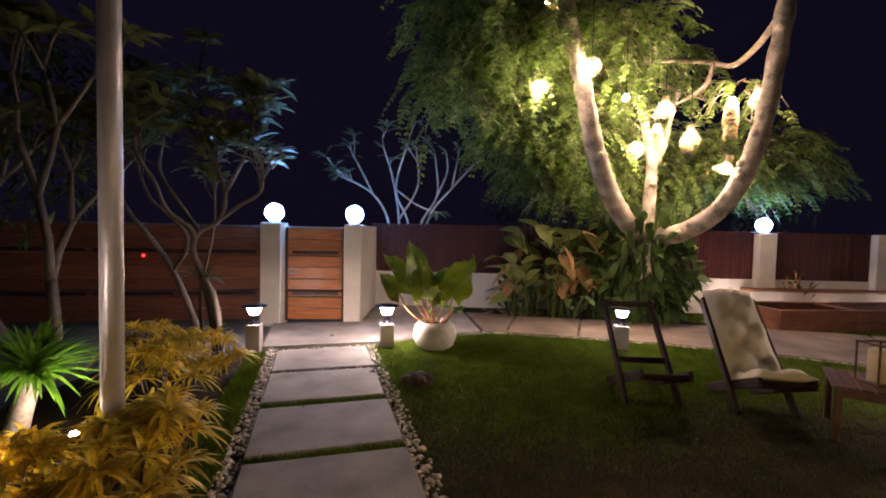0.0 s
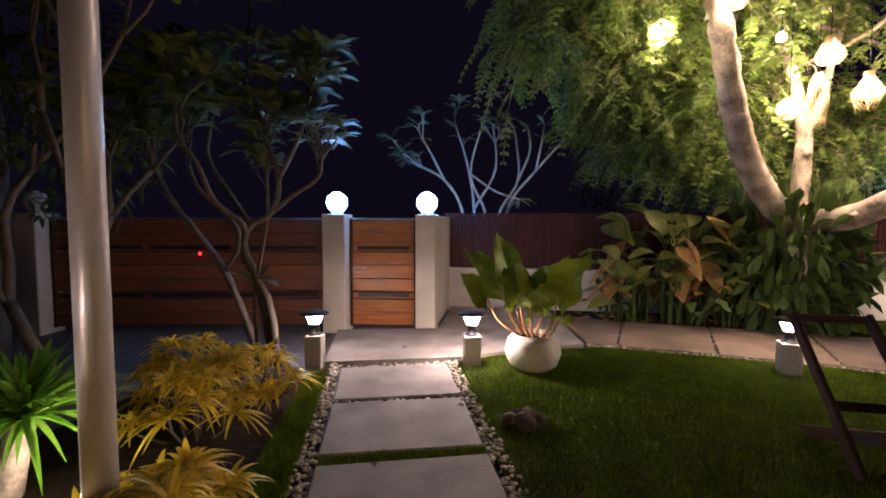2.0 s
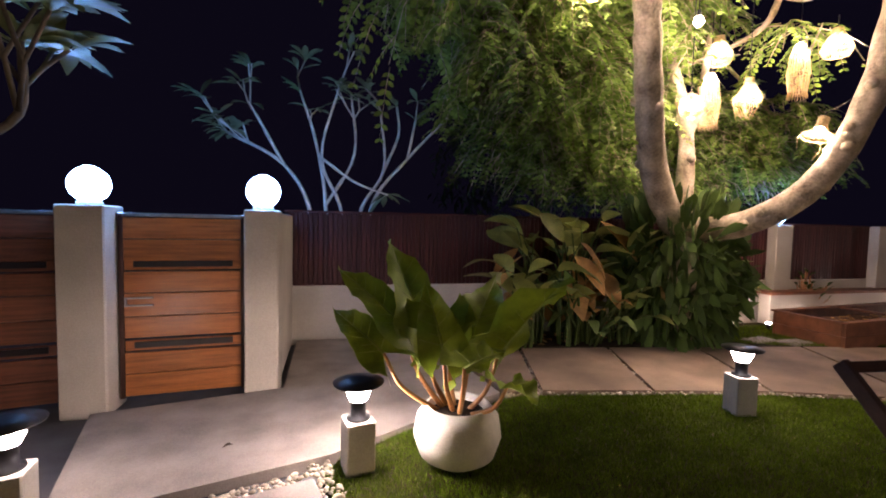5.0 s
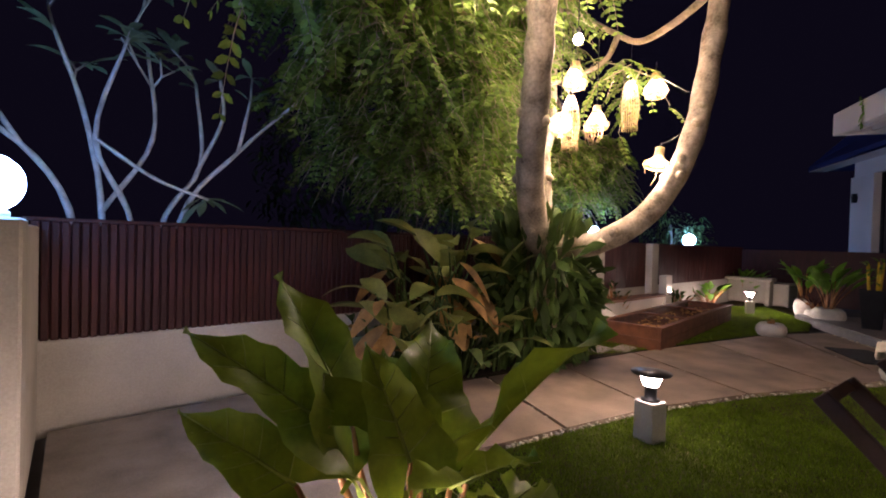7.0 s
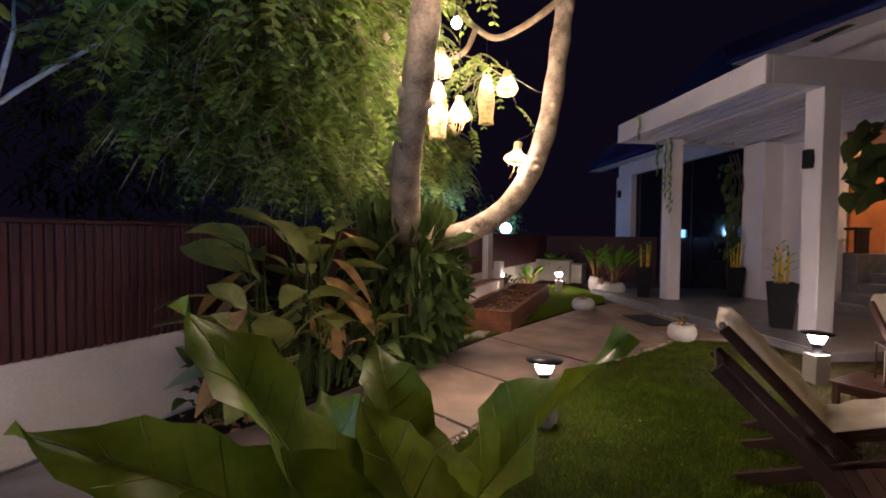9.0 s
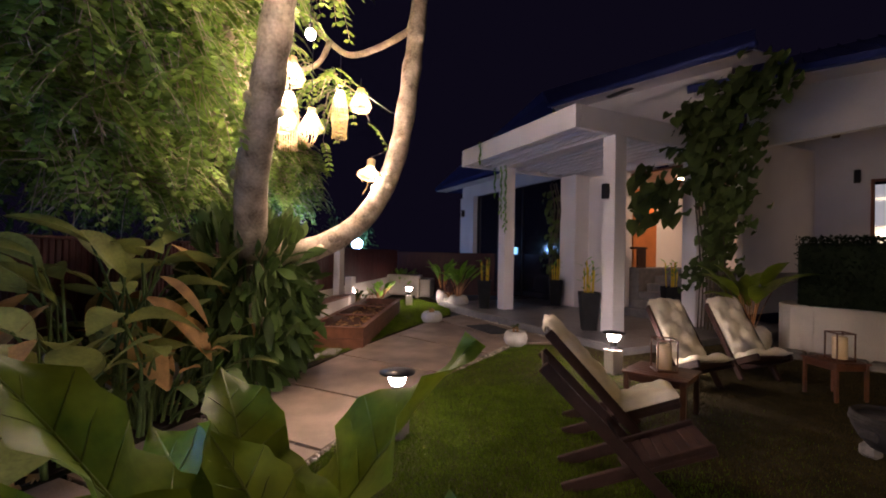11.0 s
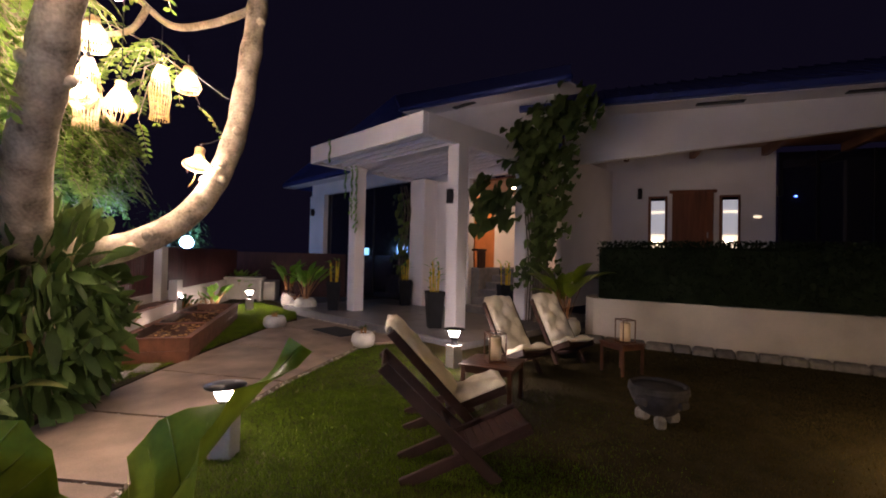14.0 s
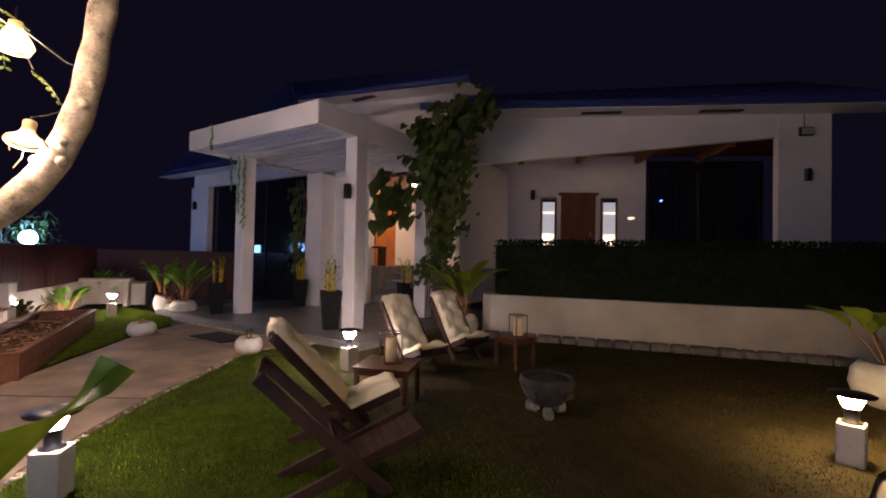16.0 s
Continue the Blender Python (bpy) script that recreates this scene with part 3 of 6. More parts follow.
flood = thing("floodlight", "white unlit floodlight fixed to the pier", "floodlight", at=VER @ Matrix.Translation((7.1, 0, 4.52)))
part("housing", Geo().box((0, 0.08, 0), (0.3, 0.08, 0.2), 0.02), M_BLACK, flood)
part("lens", Geo().box((0, 0.124, 0), (0.25, 0.01, 0.15), 0.004), M_PLASTER, flood, "pale glass lens")
part("cable", Geo().tube([(0, 0.01, 0.1), (0, 0.01, 0.42)], 0.008, 6), M_BLACK, flood)


def roof(pts, name="roof", th=0.14):
    """A sloping roof sheet with ribs and thickness."""
    n = len(pts)
    vs = [tuple(p) for p in pts] + [(p[0], p[1], p[2] - th) for p in pts]
    fs = [tuple(range(n)), tuple(range(n, 2 * n))[::-1]] + [(i, n + i, n + (i + 1) % n, (i + 1) % n) for i in range(n)]
    return vs, fs


vs, fs = roof([(-1.6, 0.62, 5.12), (-1.6, -3.6, 6.85), (9.0, -3.6, 7.05), (9.0, 0.62, 5.12)])
rf = part("roof", Geo().add(vs, fs, VER), M_ROOF, house, "dark blue ribbed metal roof")
rg = Geo()
for i in range(30):
    rg.tube([(-1.5 + 0.36 * i, 0.6, 5.14), (-1.5 + 0.36 * i, -3.55, 6.87 + 0.0066 * 0.36 * i * 2.8)], 0.022, 5, VER)
part("rib", rg, M_ROOF, rf)
part("gutter", Geo().box((3.7, 0.66, 5.06), (10.6, 0.12, 0.14), 0.02, VER), M_ROOF, rf)
vb("eave_soffit", (3.6, 0.28, 4.965), (10.2, 0.66, 0.03), M_HOUSE, "pale eave soffit with dark vents")
for vx in (2.6, 5.2):
    vb("vent", (vx, 0.3, 4.94), (0.9, 0.16, 0.03), M_BLACK, "dark eave vent")
vs, fs = roof([(-1.34, -1.95, 5.42), (-0.98, -2.6, 5.96), (6.7, -3.6, 7.42), (4.3, -1.95, 6.0)])
rf = part("roof", Geo().add(vs, fs, PERG), M_ROOF, house, "dark blue metal entrance roof")
part("gutter", Geo().tube([(-1.36, -1.93, 5.36), (4.3, -1.93, 5.94)], 0.07, 8, PERG), M_ROOF, rf)
vpoly("wall", [(-0.6, 5.2), (4.0, 5.2), (4.0, 5.90), (-0.6, 5.36)], -2.7, -2.52, M_HOUSE, m=PERG)
vs, fs = roof([(-1.3, -1.97, 5.31), (-1.3, -2.75, 5.31), (4.25, -2.75, 5.88), (4.25, -1.97, 5.88)], th=0.03)
part("eave_soffit", Geo().add(vs, fs, PERG), M_HOUSE, house, "pale eave soffit")
blk("eave_vent", (1.9, -2.2, 5.585), (0.8, 0.16, 0.03), M_BLACK, "dark eave vent")
vs, fs = roof([(12.3, -2.0, 4.50), (3.0, -2.0, 4.62), (3.0, -3.6, 6.72), (6.7, -3.6, 7.42)])
part("roof", Geo().add(vs, fs, PERG), M_ROOF, house, "dark blue hipped wing roof")
vs, fs = roof([(12.3, -8.0, 4.50), (12.3, -2.01, 4.50), (6.71, -3.6, 7.42), (6.71, -8.0, 7.42)])
part("roof", Geo().add(vs, fs, PERG), M_ROOF, house, "dark blue hipped wing roof")
blk("eave_soffit", (7.7, -2.24, 4.33), (8.9, 0.5, 0.03), M_HOUSE, "pale eave soffit")
blk("house_side", (10.45, -5.2, 2.2), (0.3, 4.6, 4.4), M_HOUSE)

# planter wall with hedge
W1, W2 = Vector((6.25, 0.0, 0)), Vector((2.15, -4.4, 0))
WD = (W2 - W1).normalized()
WO = Vector((WD.y, -WD.x, 0))
if WO.dot(Vector((-1, 1, 0))) < 0:
    WO = -WO
HW = Matrix(((WD.x, WO.x, 0, W1.x), (WD.y, WO.y, 0, W1.y), (0, 0, 1, 0), (0, 0, 0, 1)))
HL = (W2 - W1).length
out_c = [(HL + 2, 0), (0, 0)] + [(-0.55 * math.sin(a), -0.55 + 0.55 * math.cos(a)) for a in (0.3, 0.6, 0.9, 1.2, 1.5)] + [(-0.55, -1.2)]
in_c = [(x + (0.18 if x < -0.3 else 0.05), y - 0.18) for x, y in out_c[::-1]]
pw = [HW @ Vector((x, y, 0)) for x, y in out_c + in_c]
solid("planter_wall", Geo().prism([(p.x, p.y) for p in pw], -0.05, 0.80), M_PLASTER, "long low white plastered planter wall with a rounded end", "wall", kind="structure")
solid("planter_soil", Geo().prism([tuple((HW @ Vector(q))[:2]) for q in ((-0.3, -0.2, 0), (-0.3, -1.5, 0), (HL + 2, -1.5, 0), (HL + 2, -0.19, 0))], -0.05, 0.76), M_SOIL, "dark planter soil under the hedge", "soil", kind="structure")

# ---- main tree ----
tree = thing("lantern_tree", "old pale-barked tree with curving limbs hung with rattan lanterns", "tree")


def limb(name, pts, r0, r1, seg=12, par=None, material=None, knots=0):
    p = smooth_path(pts, 7)
    rr = [r * (1 + 0.08 * math.sin(i * 1.9) + 0.08 * math.sin(i * 4.3 + 1)) for i, r in enumerate(taper(len(p), r0, r1))]
    g = Geo().tube(p, rr, seg)
    q = random.Random(len(p) + int(r0 * 1000))
    for _ in range(knots):
        i = q.randrange(3, len(p) - 2)
        d = Vector((q.uniform(-1, 1), q.uniform(-1, 1), q.uniform(-0.3, 0.6))).normalized()
        g.tube([p[i] + d * rr[i] * 0.6, p[i] + d * (rr[i] + 0.02), p[i] + d * (rr[i] + 0.045)], [0.062, 0.052, 0.026], 8)
    return part(name, g, material or M_BARK, par or tree)


limb("trunk", [(3.62, 7.78, -0.1), (3.60, 7.75, 0.8), (3.55, 7.69, 1.6)], 0.28, 0.19)
limb("limb", [(3.55, 7.69, 1.46), (3.1, 7.46, 1.72), (2.66, 7.2, 2.25), (2.29, 6.86, 2.93), (2.02, 6.60, 3.68), (1.80, 6.43, 4.33), (1.46, 6.24, 5.5)], 0.178, 0.10, knots=12)
limb("limb", [(3.55, 7.69, 1.55), (3.60, 7.72, 2.2), (3.64, 7.8, 2.8), (3.5, 7.9, 3.6), (3.3, 8.2, 4.8)], 0.125, 0.05, knots=5)
limb("limb", [(3.63, 7.78, 2.65), (3.85, 7.8, 3.1), (4.0, 7.9, 3.6), (4.4, 8.2, 4.6)], 0.07, 0.03, knots=2)
limb("limb", [(3.55, 7.69, 1.48), (3.82, 7.10, 1.54), (4.16, 6.57, 1.955), (4.36, 6.22, 2.77), (4.48, 6.06, 3.99), (4.54, 5.96, 5.2)], 0.155, 0.11, knots=14)
limb("branch", [(4.48, 6.05, 4.5), (4.5, 6.5, 4.28), (4.42, 6.9, 4.15), (4.2, 7.15, 4.28), (3.6, 7.3, 4.35), (3.1, 7.4, 4.3)], 0.05, 0.025, 8)
limb("branch", [(4.25, 7.1, 4.26), (4.2, 7.25, 3.95), (3.95, 7.5, 3.75), (3.6, 7.9, 3.6)], 0.04, 0.018, 8)
limb("branch", [(2.4, 8.3, 4.4), (2.0, 8.5, 3.7), (2.1, 8.6, 3.1)], 0.035, 0.012, 6)
limb("branch", [(1.80, 6.43, 4.33), (0.8, 7.0, 4.8), (0.1, 7.2, 4.8), (-0.35, 6.95, 4.4)], 0.05, 0.012, 6)
limb("branch", [(3.4, 8.1, 4.5), (2.4, 8.3, 4.4), (1.2, 8.5, 4.2), (0.2, 8.7, 4.0)], 0.045, 0.012, 6)
limb("branch", [(3.8, 8.0, 4.2), (5.0, 8.7, 4.2), (6.3, 9.2, 3.9), (7.4, 9.4, 3.3)], 0.045, 0.012, 6)

# canopy of feathery sprays: centre, reach, number of twigs
BLOBS = ((1.5, 8.6, 4.9, 1.0, 0.9, 0.8, 140), (2.0, 9.0, 3.3, 1.15, 0.8, 1.0, 170), (0.1, 5.9, 4.75, 0.4, 0.4, 0.3, 26), (0.65, 6.3, 4.8, 0.6, 0.5, 0.35, 36), (2.2, 7.9, 4.9, 1.5, 1.1, 0.7, 150), (4.4, 9.2, 3.1, 1.3, 0.7, 0.8, 120),
         (6.4, 9.3, 3.2, 1.7, 0.7, 0.75, 140), (3.7, 8.8, 4.9, 1.2, 0.6, 0.6, 90), (-0.02, 6.9, 4.05, 0.35, 0.35, 0.55, 30), (0.8, 7.4, 5.1, 0.5, 0.5, 0.35, 30),
         (4.80, 7.30, 4.05, 0.34, 0.25, 0.15, 8), (3.3, 7.5, 3.75, 0.35, 0.25, 0.25, 7), (2.7, 8.8, 2.6, 0.9, 0.6, 0.6, 70), (0.9, 7.0, 4.6, 1.0, 0.7, 0.5, 90), (5.6, 8.9, 2.6, 0.9, 0.4, 0.5, 50),
         (2.6, 7.0, 5.0, 0.8, 0.5, 0.3, 34), (1.1, 6.85, 4.95, 0.9, 0.5, 0.5, 80), (2.3, 7.9, 3.7, 0.7, 0.35, 0.6, 60), (1.2, 7.7, 4.0, 0.8, 0.4, 0.6, 70))
HUNG = ((1.33, 6.43, 3.5), (2.04, 6.29, 3.8), (2.69, 6.67, 3.5), (3.99, 7.22, 3.05), (4.14, 6.50, 2.5), (4.84, 6.87, 3.65), (4.53, 7.06, 3.5), (3.05, 7.1, 2.8), (3.45, 7.25, 3.1), (3.60, 7.3, 3.5))
q = random.Random(11)


def spray(g, tw, p, d, length, n, lw):
    """A drooping pinnate spray: a stalk with paired leaflets."""
    d = d.normalized()
    side = d.cross(Vector((0, 0, 1)))
    side = side.normalized() if side.length > 0.01 else Vector((1, 0, 0))
    sag = q.uniform(0.45, 0.95)
    ax = [p + d * length * t + Vector((0, 0, -sag * length * t * t)) for t in (0, 0.35, 0.7, 1.0)]
    tw.tube(ax, [0.005, 0.004, 0.003, 0.002], 3)
    for i in range(1, n + 1):
        t = i / n
        c = p + d * length * t + Vector((0, 0, -sag * length * t * t))
        run = (d + Vector((0, 0, -2 * sag * t))).normalized()
        for s in (-1, 1):
            a = side * s + run * 0.55 + Vector((q.uniform(-0.15, 0.15), q.uniform(-0.15, 0.15), q.uniform(-0.35, 0.0)))
            a.normalize()
            L = lw * q.uniform(0.85, 1.15) * (1.1 - 0.6 * abs(t - 0.45))
            b = a.cross(side.cross(run) + Vector((q.uniform(-0.25, 0.25), q.uniform(-0.25, 0.25), 0)))
            b = b.cross(a).cross(a).normalized() * L * 0.27 if b.length < 0.01 else b.normalized() * L * 0.27
            lift = a.cross(b).normalized() * L * 0.05
            g.add([c, c + a * L * 0.35 + b * 0.9 + lift, c + a * L * 0.7 + b * 0.8 + lift, c + a * L, c + a * L * 0.7 - b * 0.8 + lift, c + a * L * 0.35 - b * 0.9 + lift, c + a * L * 0.5], [(0, 1, 6), (1, 2, 6), (2, 3, 6), (3, 4, 6), (4, 5, 6), (5, 0, 6)])


for bx, by, bz, rx, ry, rz, n in BLOBS:
    g, tw = Geo(), Geo()
    for _ in range(n):
        while True:
            v = Vector((q.uniform(-1, 1), q.uniform(-1, 1), q.uniform(-1, 1)))
            if 0.15 < v.length < 1:
                break
        p = Vector((bx + v.x * rx, by + v.y * ry, bz + v.z * rz))
        out = Vector((v.x, v.y, 0.1 + 0.3 * v.z)) + Vector((q.uniform(-0.6, 0.6), q.uniform(-0.6, 0.6), q.uniform(-0.3, 0.3)))
        out.normalize()
        # a hanging twig with sprays along it
        for k in range(5):
            o = p + out * 0.11 * k + Vector((0, 0, -0.03 * k * k))
            if o.z < (2.35 if o.x > 5.0 else 2.45 if o.x < 1.9 else 2.1) or any((o - Vector(c)).length < 0.42 for c in HUNG):
                continue
            turn = Matrix.Rotation((0.9 if k % 2 else -0.9) * q.uniform(0.5, 1.3), 3, "Z")
            spray(g, tw, o, turn @ out + Vector((0, 0, q.uniform(-0.5, 0.15))), q.uniform(0.24, 0.40), 7, 0.095)
        tw.tube([p - out * 0.15, p + out * 0.25 + Vector((0, 0, -0.1)), p + out * 0.46 + Vector((0, 0, -0.45))], [0.009, 0.007, 0.004], 4)
    part("foliage", g, M_LEAF, tree, "feathery green leaves")
    part("stem", tw, M_BARK, tree, "thin brown twigs")

# ---- lanterns ----
def cage(prof, n=16, r=0.005, rings=()):
    """A woven cage: ribs along a profile of (radius, height), and hoops."""
    g = Geo()
    for i in range(n):
        a = 2 * math.pi * i / n
        g.tube([(rr * math.cos(a), rr * math.sin(a), z) for rr, z in prof], r, 4)
    for rr, z in rings:
        g.tube([(rr * math.cos(2 * math.pi * k / 20), rr * math.sin(2 * math.pi * k / 20), z) for k in range(21)], r * 1.3, 4)
    return g


def lantern(x, y, z, kind, top, tilt=0.0):
    t = thing("lantern", {"pear": "lit pear-shaped woven rattan lantern on a wire", "cone": "lit flared rattan lantern with a few loose strands", "bell": "lit bell-shaped rattan lantern with loose fringe", "tall": "lit long tapered rattan lantern on a wire", "ball": "lit round woven lantern on a wire", "bulb": "bare lit bulb on a wire"}[kind], "lantern", "tree lanterns", Matrix.Translation((x, y, z)) @ Matrix.Rotation(tilt, 4, "Y"))
    part("bulb", Geo().lathe([(0.012, -0.045), (0.035, -0.03), (0.045, 0), (0.035, 0.03), (0.015, 0.05)], 12), M_BULB_HI if z > 4.3 else M_BULB, t, "glowing bulb")
    part("socket", Geo().lathe([(0.02, 0.045), (0.02, 0.11), (0.006, 0.12)], 10), M_BLACK, t)
    part("wire", Geo().tube([(0, 0, 0.115), (0, 0, top - z)], 0.006, 5), M_BLACK, t)
    if kind == "pear":
        c = cage([(0.05, 0.15), (0.06, 0.09), (0.13, -0.03), (0.155, -0.10), (0.12, -0.17)], 40, 0.0042, ((0.06, 0.09), (0.13, -0.03), (0.155, -0.10), (0.12, -0.17)))
    elif kind == "bell":
        c = cage([(0.045, 0.15), (0.05, 0.09), (0.11, -0.02), (0.15, -0.10), (0.13, -0.15)], 40, 0.0042, ((0.05, 0.09), (0.08, 0.035), (0.11, -0.02), (0.16, -0.08)))
        for i in range(13):
            a = 0.2 * i + 0.1 * math.sin(5 * i)
            c.tube([(0.16 * math.cos(a), 0.16 * math.sin(a), -0.08), (0.15 * math.cos(a), 0.15 * math.sin(a), -0.17), ((0.10 + 0.03 * math.sin(3 * i)) * math.cos(a + 0.3 * math.sin(7 * i)), (0.10 + 0.03 * math.sin(3 * i)) * math.sin(a + 0.3 * math.sin(7 * i)), -0.26 - 0.06 * abs(math.sin(2.3 * i)))], 0.0035, 4)
    elif kind == "cone":
        c = cage([(0.048, 0.15), (0.045, 0.08), (0.06, 0.03), (0.10, -0.02), (0.15, -0.06)], 44, 0.0042, ((0.048, 0.15), (0.045, 0.08), (0.15, -0.06), (0.152, -0.065)))
        c.lathe([(0.050, 0.15), (0.047, 0.08)], 20)
        for a, l in ((0.4, 0.16), (2.9, 0.20), (3.3, 0.10), (5.2, 0.14)):
            c.tube([(0.15 * math.cos(a), 0.15 * math.sin(a), -0.06), (0.20 * math.cos(a), 0.20 * math.sin(a), -0.08 - l * 0.3), (0.21 * math.cos(a + 0.2), 0.21 * math.sin(a + 0.2), -0.08 - l)], 0.0045, 4)
    elif kind == "tall":
        c = cage([(0.04, 0.06), (0.09, -0.08), (0.115, -0.3), (0.09, -0.52), (0.10, -0.6)], 22, 0.0040, ((0.09, -0.08), (0.115, -0.3), (0.09, -0.52)))
    elif kind == "ball":
        c = cage([(0.03, 0.13), (0.10, 0.08), (0.135, 0), (0.10, -0.09), (0.05, -0.13)], 36, 0.0040, ((0.10, 0.08), (0.135, 0), (0.10, -0.09)))
    else:
        return t
    part("shade", c, M_RATTAN, t, "woven rattan shade")
    return t


lantern(1.33, 6.43, 3.58, "ball", 4.75)
lantern(2.04, 6.29, 3.86, "ball", 5.2)
lantern(2.69, 6.67, 3.55, "bulb", 4.7)
lantern(3.99, 7.22, 3.15, "bell", 4.2)
lantern(4.14, 6.50, 2.54, "cone", 2.76, 0.35)
lantern(4.84, 6.87, 3.70, "pear", 4.0)
lantern(4.53, 7.06, 3.66, "tall", 4.2)
lantern(3.05, 7.1, 2.86, "ball", 4.3)
lantern(3.45, 7.25, 3.25, "tall", 4.3)
lantern(3.60, 7.3, 3.62, "pear", 4.3)
lantern(1.66, 6.38, 4.62, "bulb", 5.6)
lantern(1.45, 6.7, 4.9, "ball", 5.4)
solid("lantern_wire", Geo().tube([(4.34, 6.15, 2.95), (4.25, 6.4, 2.78), (4.22, 6.50, 2.74)], 0.006, 5).tube([(4.86, 6.87, 3.82), (4.52, 6.35, 3.4), (4.40, 6.1, 3.3)], 0.006, 5), M_BLACK, "thin black wires strung between the limbs", "wire")

# ---- potted taro ----
def taro_leaf(parent, base, tip, width, nrm, wav=0.10, lobes=0.40):
    """An arrow-shaped blade from where its stalk meets it to its tip, with two back lobes."""
    base, tip, nrm = Vector(base), Vector(tip), Vector(nrm)
    d = tip - base
    L = d.length
    d.normalize()
    side = d.cross(nrm).normalized()
    up = side.cross(d).normalized()
    rows, cols = 15, 4
    vs, fs = [], []
    for i in range(rows + 1):
        t = -lobes + (1 + lobes) * i / rows
        if t < 0:
            hw = width / 2 * (1 - 0.60 * (t / lobes) ** 2)
            inner = width * 0.40 * (-t / lobes) ** 0.8
        else:
            hw = width / 2 * max(0.0, (1 - t) ** 0.92 * (1 + 0.45 * t))
            inner = 0
        for s in (-1, 1):
            for c in range(cols + 1):
                u = c / cols
                x = s * (inner + (max(hw, inner + 0.002) - inner) * u)
                cup = 0.35 * abs(x) - 0.10 * L * t * t + wav * width * u * u * math.sin(9 * t + 2 * s) + 0.016 * math.sin(26 * t - 5 * u) * u
                vs.append(base + d * (L * t) + side * x + up * cup)
    st = 2 * (cols + 1)
    for i in range(rows):
        for h in (0, cols + 1):
            for c in range(cols):
                a = i * st + h + c
                f4 = (a, a + 1, a + st + 1, a + st)
                fs.append(f4 if h else f4[::-1])
    lf = part("leaf", Geo().add(vs, fs, None, True), M_EAR, parent, "large wavy arrow-shaped green leaf")
    ribs = Geo().tube([base + d * (L * t) + up * (-0.10 * L * t * t + 0.002) for t in (0, 0.3, 0.6, 0.95)], [0.008, 0.006, 0.004, 0.002], 5)
    for k in range(6):
        t0 = 0.06 + 0.13 * k
        for s in (-1, 1):
            pts = []
            for u in (0, 0.5, 0.9):
                tt = t0 + 0.16 * u
                hw = width / 2 * max(0.0, (1 - tt) ** 0.92 * (1 + 0.45 * tt))
                x = s * hw * u
                pts.append(base + d * (L * tt) + side * x + up * (0.35 * abs(x) - 0.10 * L * tt * tt + wav * width * u * u * math.sin(9 * tt + 2 * s) + 0.016 * math.sin(26 * tt - 5 * u) * u + 0.001))
            ribs.tube(pts, [0.003, 0.0022, 0.0012], 4)
    part("rib", ribs, M_RIB, lf)
    return lf


def stalk(parent, a, b, sag=0.1, r=0.018):
    a, b = Vector(a), Vector(b)
    mid = (a + b) / 2 + Vector((b.x - a.x, b.y - a.y, 0)) * 0.18 - Vector((0, 0, sag * 0.2))
    part("stalk", Geo().tube(smooth_path([a, mid, b], 6), taper(13, r, r * 0.55), 8), M_STEM, parent)


def round_pot(name, x, y, r, h, label, material, z=0.0, group=""):
    t = thing(name, label, "plant pot", group, Matrix.Translation((x, y, z)))
    part("pot", Geo().lathe([(r * 0.55, 0), (r * 0.86, h * 0.16), (r, h * 0.48), (r * 0.93, h * 0.8), (r * 0.72, h), (r * 0.66, h * 0.985), (r * 0.62, h * 0.88)], 28), material, t)
    part("soil", Geo().lathe([(r * 0.64, h * 0.80), (r * 0.64, h * 0.87), (r * 0.3, h * 0.93)], 20), M_SOIL, t, "dark soil")
    return t


pot = round_pot("potted_taro", -0.08, 5.50, 0.275, 0.36, "large green taro plant in a round pale cement pot", M_POT)
PO = Vector((-0.08, 5.50, 0))
TARO = (((-0.28, 5.66, 0.78), (-0.44, 5.94, 1.38), 0.44, (0.35, -0.9, 0.35)), ((-0.40, 5.62, 0.82), (-0.80, 5.90, 1.20), 0.34, (0.1, -0.8, 0.7)),
        ((-0.54, 5.56, 0.68), (-0.84, 5.80, 0.94), 0.32, (-0.2, -0.6, 0.8)), ((0.02, 5.60, 0.72), (0.30, 5.88, 1.13), 0.44, (-0.3, -0.8, 0.6)), ((-0.12, 5.62, 0.70), (0.06, 5.98, 0.98), 0.46, (-0.6, -0.5, 0.6)),
        ((0.13, 5.40, 0.66), (0.33, 5.02, 1.26), 0.58, (-0.35, 0.82, 0.4)), ((-0.22, 5.36, 0.74), (-0.30, 5.52, 1.14), 0.30, (-0.2, -0.9, 0.2)),
        ((-0.12, 5.26, 0.66), (0.02, 5.02, 0.86), 0.30, (0.2, 0.7, 0.7)), ((0.12, 5.20, 0.56), (0.18, 4.94, 0.60), 0.30, (0.1, 0.4, 0.9)))
for base, tip, wd, nr in TARO:
    b, tp = Vector(base) - PO, Vector(tip) - PO
    taro_leaf(pot, b, tp, wd, nr)
    a = Vector((b.x * 0.22, b.y * 0.22, 0.30))
    stalk(pot, a, b + (b - tp).normalized() * 0.0)

# ---- small strappy plants ----
def rosette(g, p, n, length, width, rise=0.7, droop=0.9, q=R, seg=5):
    for i in range(n):
        a = q.uniform(0, 2 * math.pi)
        e = q.uniform(0.05, 1.0)
        d = Vector((math.cos(a) * (1 - 0.55 * e), math.sin(a) * (1 - 0.55 * e), rise * e + 0.12))
        g.leaf(p, d, length * q.uniform(0.7, 1.15), width, droop * q.uniform(0.5, 1.1), n=seg, fold=0.35, blunt=0.35)


